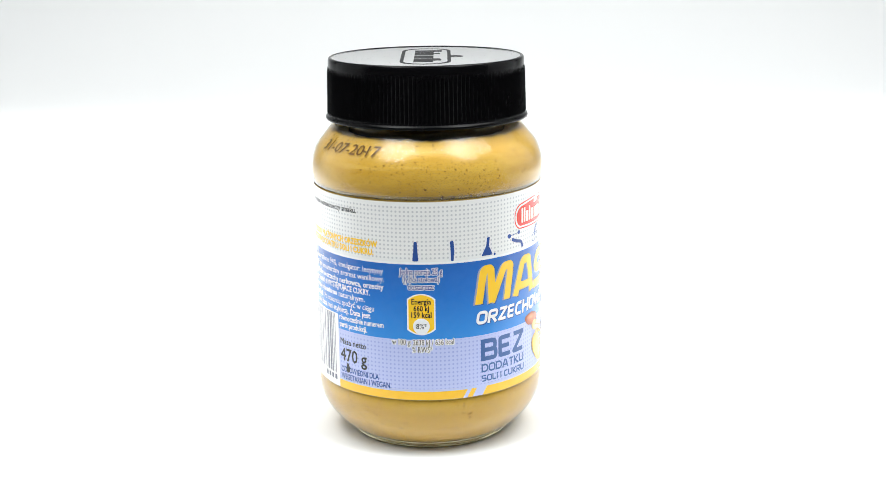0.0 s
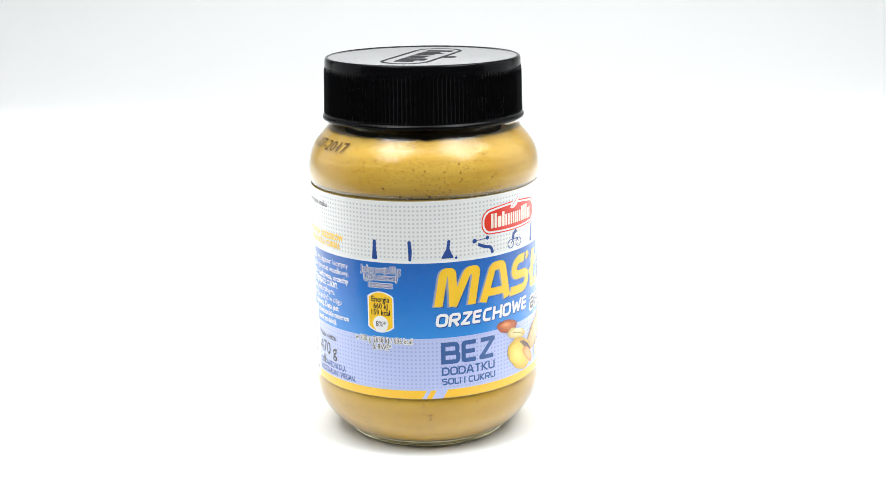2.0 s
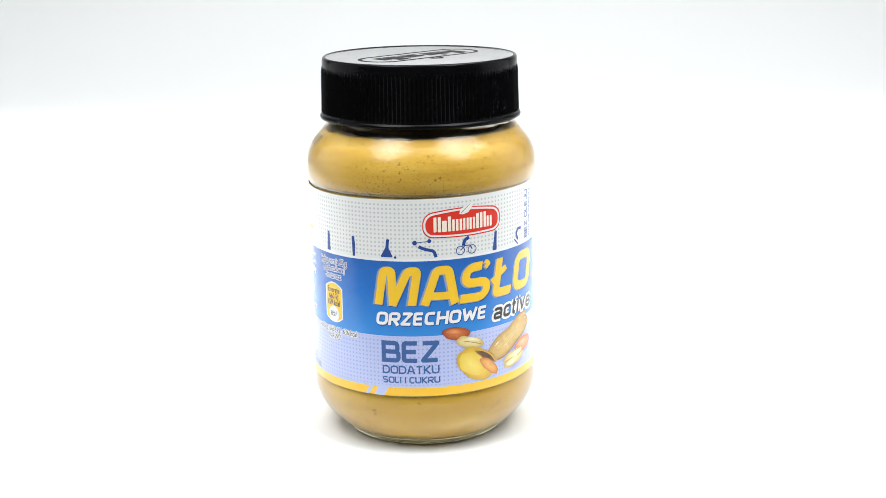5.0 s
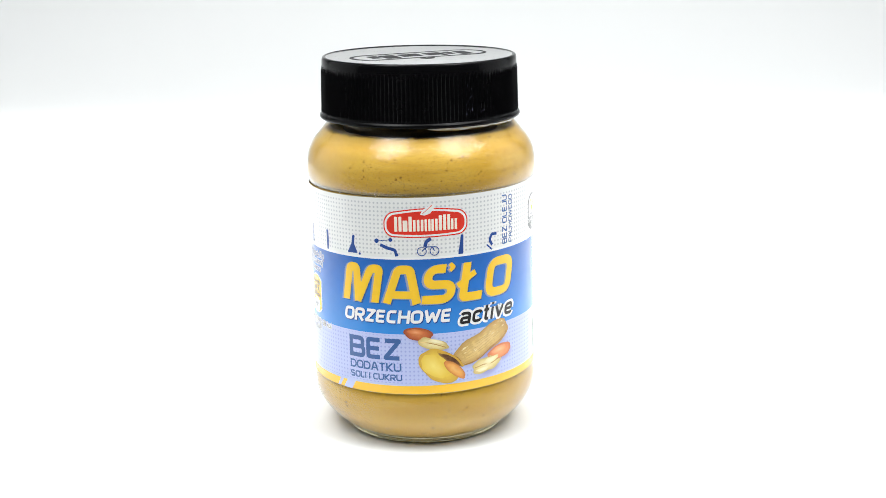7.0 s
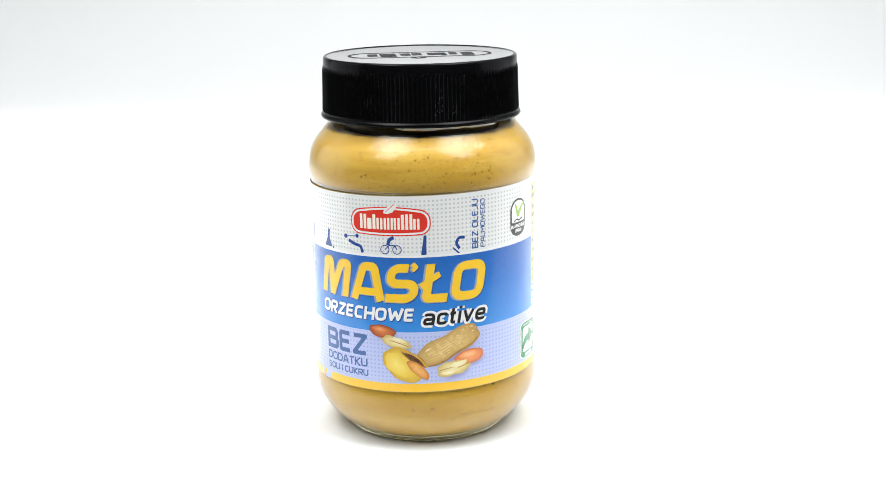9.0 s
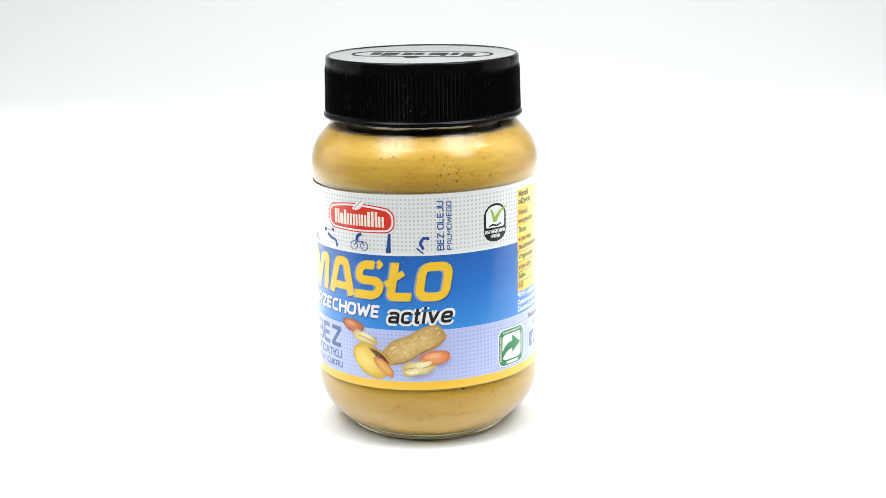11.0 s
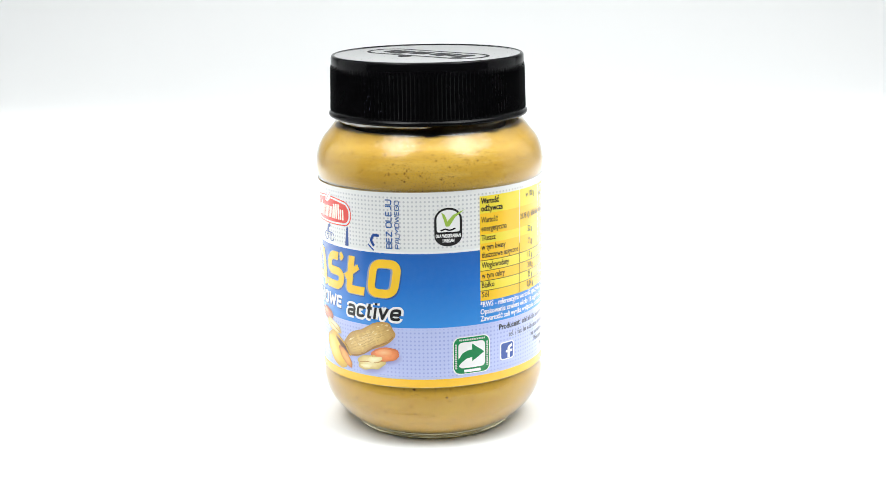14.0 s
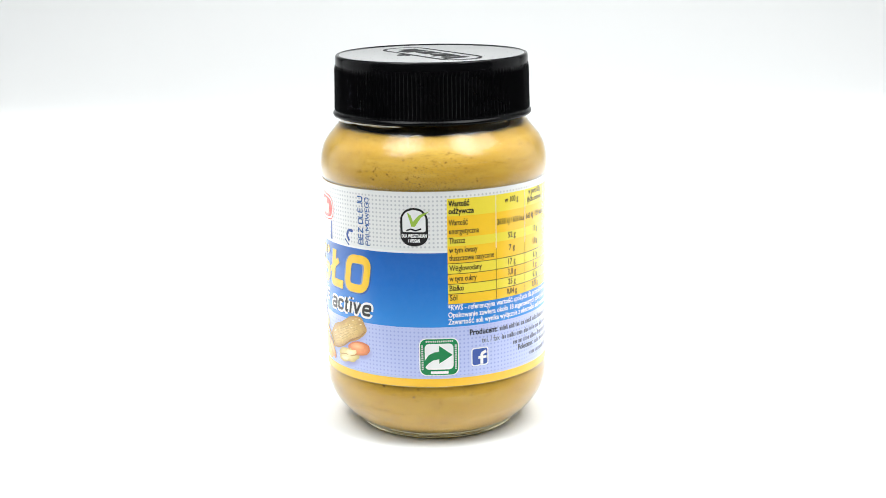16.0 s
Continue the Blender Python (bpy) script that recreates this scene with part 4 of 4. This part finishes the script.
printed("nut_gleam", blob(3.2, 32.8, 5.4, 3.2, -44, 0, 0.06, 21), M_GOLDLIGHT, 8)
printed("nut_hollow", blob(9.4, 35.0, 5.0, 1.5, -34, 0, 0.06, 10), M_HOLLOW, 8)
printed("nut_rim", ring([(4.4, 38.0), (8.0, 37.2), (11.4, 35.0), (13.6, 31.8)], 0.7, False, 1.5), M_GOLD, 10)
printed("nut_picture", blob(10.6, 31.0, 4.9, 1.85, -42, 0, 0.03, 12), M_KERNEL, 9, "printed kernel inside the opened shell")

# ---- vegetarian mark, blank
shape = [(47.3, 76.0), (47.3, 84.0), (49.2, 86.4), (52.1, 87.1), (55.0, 86.4), (56.9, 84.0), (56.9, 76.0), (55.0, 74.0), (52.1, 73.4), (49.2, 74.0)]
printed("mark_border", polygon([tuple(p) for p in filleted(shape, 1.5, True)]), M_BLACK, 2, "black rounded badge")
inner_shape = [(48.1, 78.5), (48.1, 83.8), (49.6, 85.7), (52.1, 86.3), (54.6, 85.7), (56.1, 83.8), (56.1, 78.5)]
printed("mark_field", polygon([tuple(p) for p in filleted(inner_shape, 0.8, True)]), M_WHITE, 3)
printed("mark_leaf", polygon([(49.7, 85.4), (51.0, 84.4), (51.8, 82.2), (53.8, 84.4), (57.9, 86.0), (54.6, 83.6), (52.4, 80.4), (51.2, 80.4), (50.6, 82.6)]), M_LEAF, 4, "green tick-shaped leaf")
printed("mark_bar", ring([(49.4, 79.0), (51.0, 79.6), (52.6, 79.0), (54.6, 79.7)], 0.55, False), M_BLACK, 4)
text("DLA WEGETARIAN", 1.15, 8.6, 52.1, 76.6, M_WHITE, 3, bold=0.06, align="CENTER")
text("I WEGAN", 1.15, 3.9, 52.1, 74.9, M_WHITE, 3, bold=0.06, align="CENTER")

# ---- nutrition table
ROWS = [(89.9, 83.9), (83.9, 76.3), (76.3, 73.4), (73.4, 67.2), (67.2, 63.5), (63.5, 59.9), (59.9, 56.4), (56.4, 52.9)]
for k, (za, zb) in enumerate(ROWS):
    printed("table_field", strip(63.4, 118.0, zb, za), M_LEMON if k % 2 == 0 else M_AMBER, 2, cut=0)
    line_mat = M_LEMON if k < 3 else M_BROWN
    printed("table_rule", strip(63.4, 118.0, zb - 0.11, zb + 0.11), line_mat if k < 7 else M_AMBER, 3, cut=0)
for u in (81.3, 95.2, 109.3):
    printed("table_rule", polygon(box_points(u - 0.1, u + 0.1, 71.0, 89.9)), M_WHITE, 4)
    printed("table_rule", polygon(box_points(u - 0.1, u + 0.1, 52.9, 71.0)), M_BROWN, 4)
for z, body, width, bold in ((87.2, "Wartość", 7.2, 0.08), (84.6, "odżywcza", 8.8, 0.08), (80.6, "Wartość", 6.6, 0.04), (77.6, "energetyczna", 10.6, 0.04), (74.3, "Tłuszcz", 5.6, 0.04), (71.0, "w tym kwasy", 10.0, 0.04),
                             (68.2, "tłuszczowe nasycone", 16.4, 0.04), (64.6, "Węglowodany", 11.6, 0.04), (60.9, "w tym cukry", 9.6, 0.04), (57.5, "Białko", 5.0, 0.04), (54.1, "Sól", 2.6, 0.04)):
    text(body, 1.95, width, 64.0, z, M_BROWN if bold < 0.07 else M_BLACK, 4, bold=bold)
for z, one, w1, two, w2 in ((86.7, "w 100 g", 6.4, "w porcji 25 g", 9.6), (79.3, "2638 kJ / 636 kcal", 13.0, "660 kJ / 159 kcal", 12.6), (74.1, "52 g", 3.6, "13 g", 3.4), (69.6, "7 g", 2.8, "1,8 g", 3.6), (64.6, "17 g", 3.5, "4,3 g", 3.6),
                            (60.9, "3,8 g", 3.9, "1 g", 2.6), (57.4, "25 g", 3.6, "6,3 g", 3.6), (53.9, "0,04 g", 4.8, "0,01 g", 4.6)):
    text(one, 1.95, w1, 88.3, z, M_BROWN, 5, bold=0.04, align="CENTER")
    text(two, 1.95, w2, 102.2, z + (1.2 if z > 86 else 0), M_BROWN, 5, bold=0.04, align="CENTER")
text("(łyżka stołowa)", 1.8, 11.0, 102.2, 85.2, M_BROWN, 5, bold=0.04, align="CENTER")
for z, body, width in ((50.6, "*RWS - referencyjna wartość spożycia dla przeciętnej", 46.0), (48.0, "Opakowanie zawiera około 18 sugerowanych porcji", 43.5), (45.5, "Zawartość soli wynika wyłącznie z obecności", 38.0)):
    text(body, 1.85, width, 63.4, z, M_WHITE, 2, bold=0.05)
    bars(64.2 + width, 116.0, z, 1.25, M_WHITE, int(z))
text("Producent:", 2.0, 10.6, 71.0, 41.1, M_BLACK, 2, bold=0.09)
text("tel. / fax", 1.95, 7.2, 75.4, 37.8, M_GREY, 2, bold=0.03)
text("Polecamy:", 1.95, 9.0, 91.4, 32.2, M_BLACK, 2, bold=0.08)
for k, (x0, z) in enumerate(((82.6, 41.1), (83.6, 37.8), (88.8, 34.8), (101.4, 32.2), (98.0, 28.8))):
    bars(x0, 116.0, z, 1.3, M_SLATE, 30 + k)

# ---- recycling mark and social mark, blank
printed("mark_edge", polygon(box_points(53.0, 67.0, 27.0, 40.7, 2.6)), M_WHITE, 2)
printed("mark_border", polygon(box_points(53.4, 66.6, 27.3, 40.4, 2.4)), M_GREEN, 3, "green rounded recycling mark")
printed("mark_field", polygon(box_points(55.0, 65.0, 29.3, 38.7, 1.6)), M_WHITE, 4)
arrow = [(54.9, 30.0), (55.0, 32.6), (56.3, 34.6), (58.2, 35.6), (60.0, 35.8), (60.0, 38.0), (64.7, 34.5), (60.0, 31.5), (60.0, 33.1), (57.9, 32.7), (56.2, 31.5)]
printed("mark_arrow", polygon(arrow), M_GREEN, 5, "green arrow")
bar(57.0, 63.2, 27.7, 1.0, M_WHITE, 4)
for k in range(15):
    u = 55.4 + 0.65 * k
    bar(u, u + 0.4, 39.2, 0.65, M_PALE, 4)
for k in range(14):
    z = 29.2 + 0.66 * k
    bar(53.8, 54.5, z, 0.4, M_PALE, 4)
    bar(65.5, 66.2, z, 0.4, M_PALE, 4)
printed("social_edge", polygon(box_points(71.4, 77.9, 29.6, 36.2, 1.0)), M_WHITE, 2)
printed("social_field", polygon(box_points(71.8, 77.5, 30.0, 35.8, 0.8)), M_SOCIAL, 3, "blue rounded square mark")
printed("social_bar", ring([(75.3, 30.1), (75.3, 34.0), (77.0, 34.6)], 1.1, False, 0.8), M_WHITE, 4)
printed("social_bar", ring([(74.0, 32.6), (77.1, 32.6)], 0.9, False, 0.1), M_WHITE, 5)


# ---- date stamp on the shoulder
def stamp():
    bm = text_mesh("31-07-2017", 3.9, 30.5, -94.3, 0.3, bold=0.06, shear=0.15)
    for v in bm.verts:
        v.co.y = v.co.y * 0.80 + 105.8
    return wrap(bm, 2, radius=skin_radius, slant=(0.0, 0.0), cut=1.6)


part("date_stamp", stamp(), M_STAMP, jar, "dark dot-printed date on the glass shoulder")


# ---------------------------------------------------------------- movement
def motions():
    """The jar stands a little off the centre of a slow turntable."""
    rows = []
    for k in range(17):
        a = -9.2372 * (k - 7) + 0.42
        b = radians(a - 0.42) - 0.14116
        lean = pose(0, 0, 0, 0, 0, a) @ pose(0, 0, 0, 0.0821, 0, 0) @ pose(0, 0, 0, 0, -0.1043, 0)
        rows.append((k, Matrix.Translation((-0.0003 - 0.0045182 * math.cos(b), -0.0045182 * math.sin(b), 0.00003)) @ lean))
    walk(jar, rows)


motions()
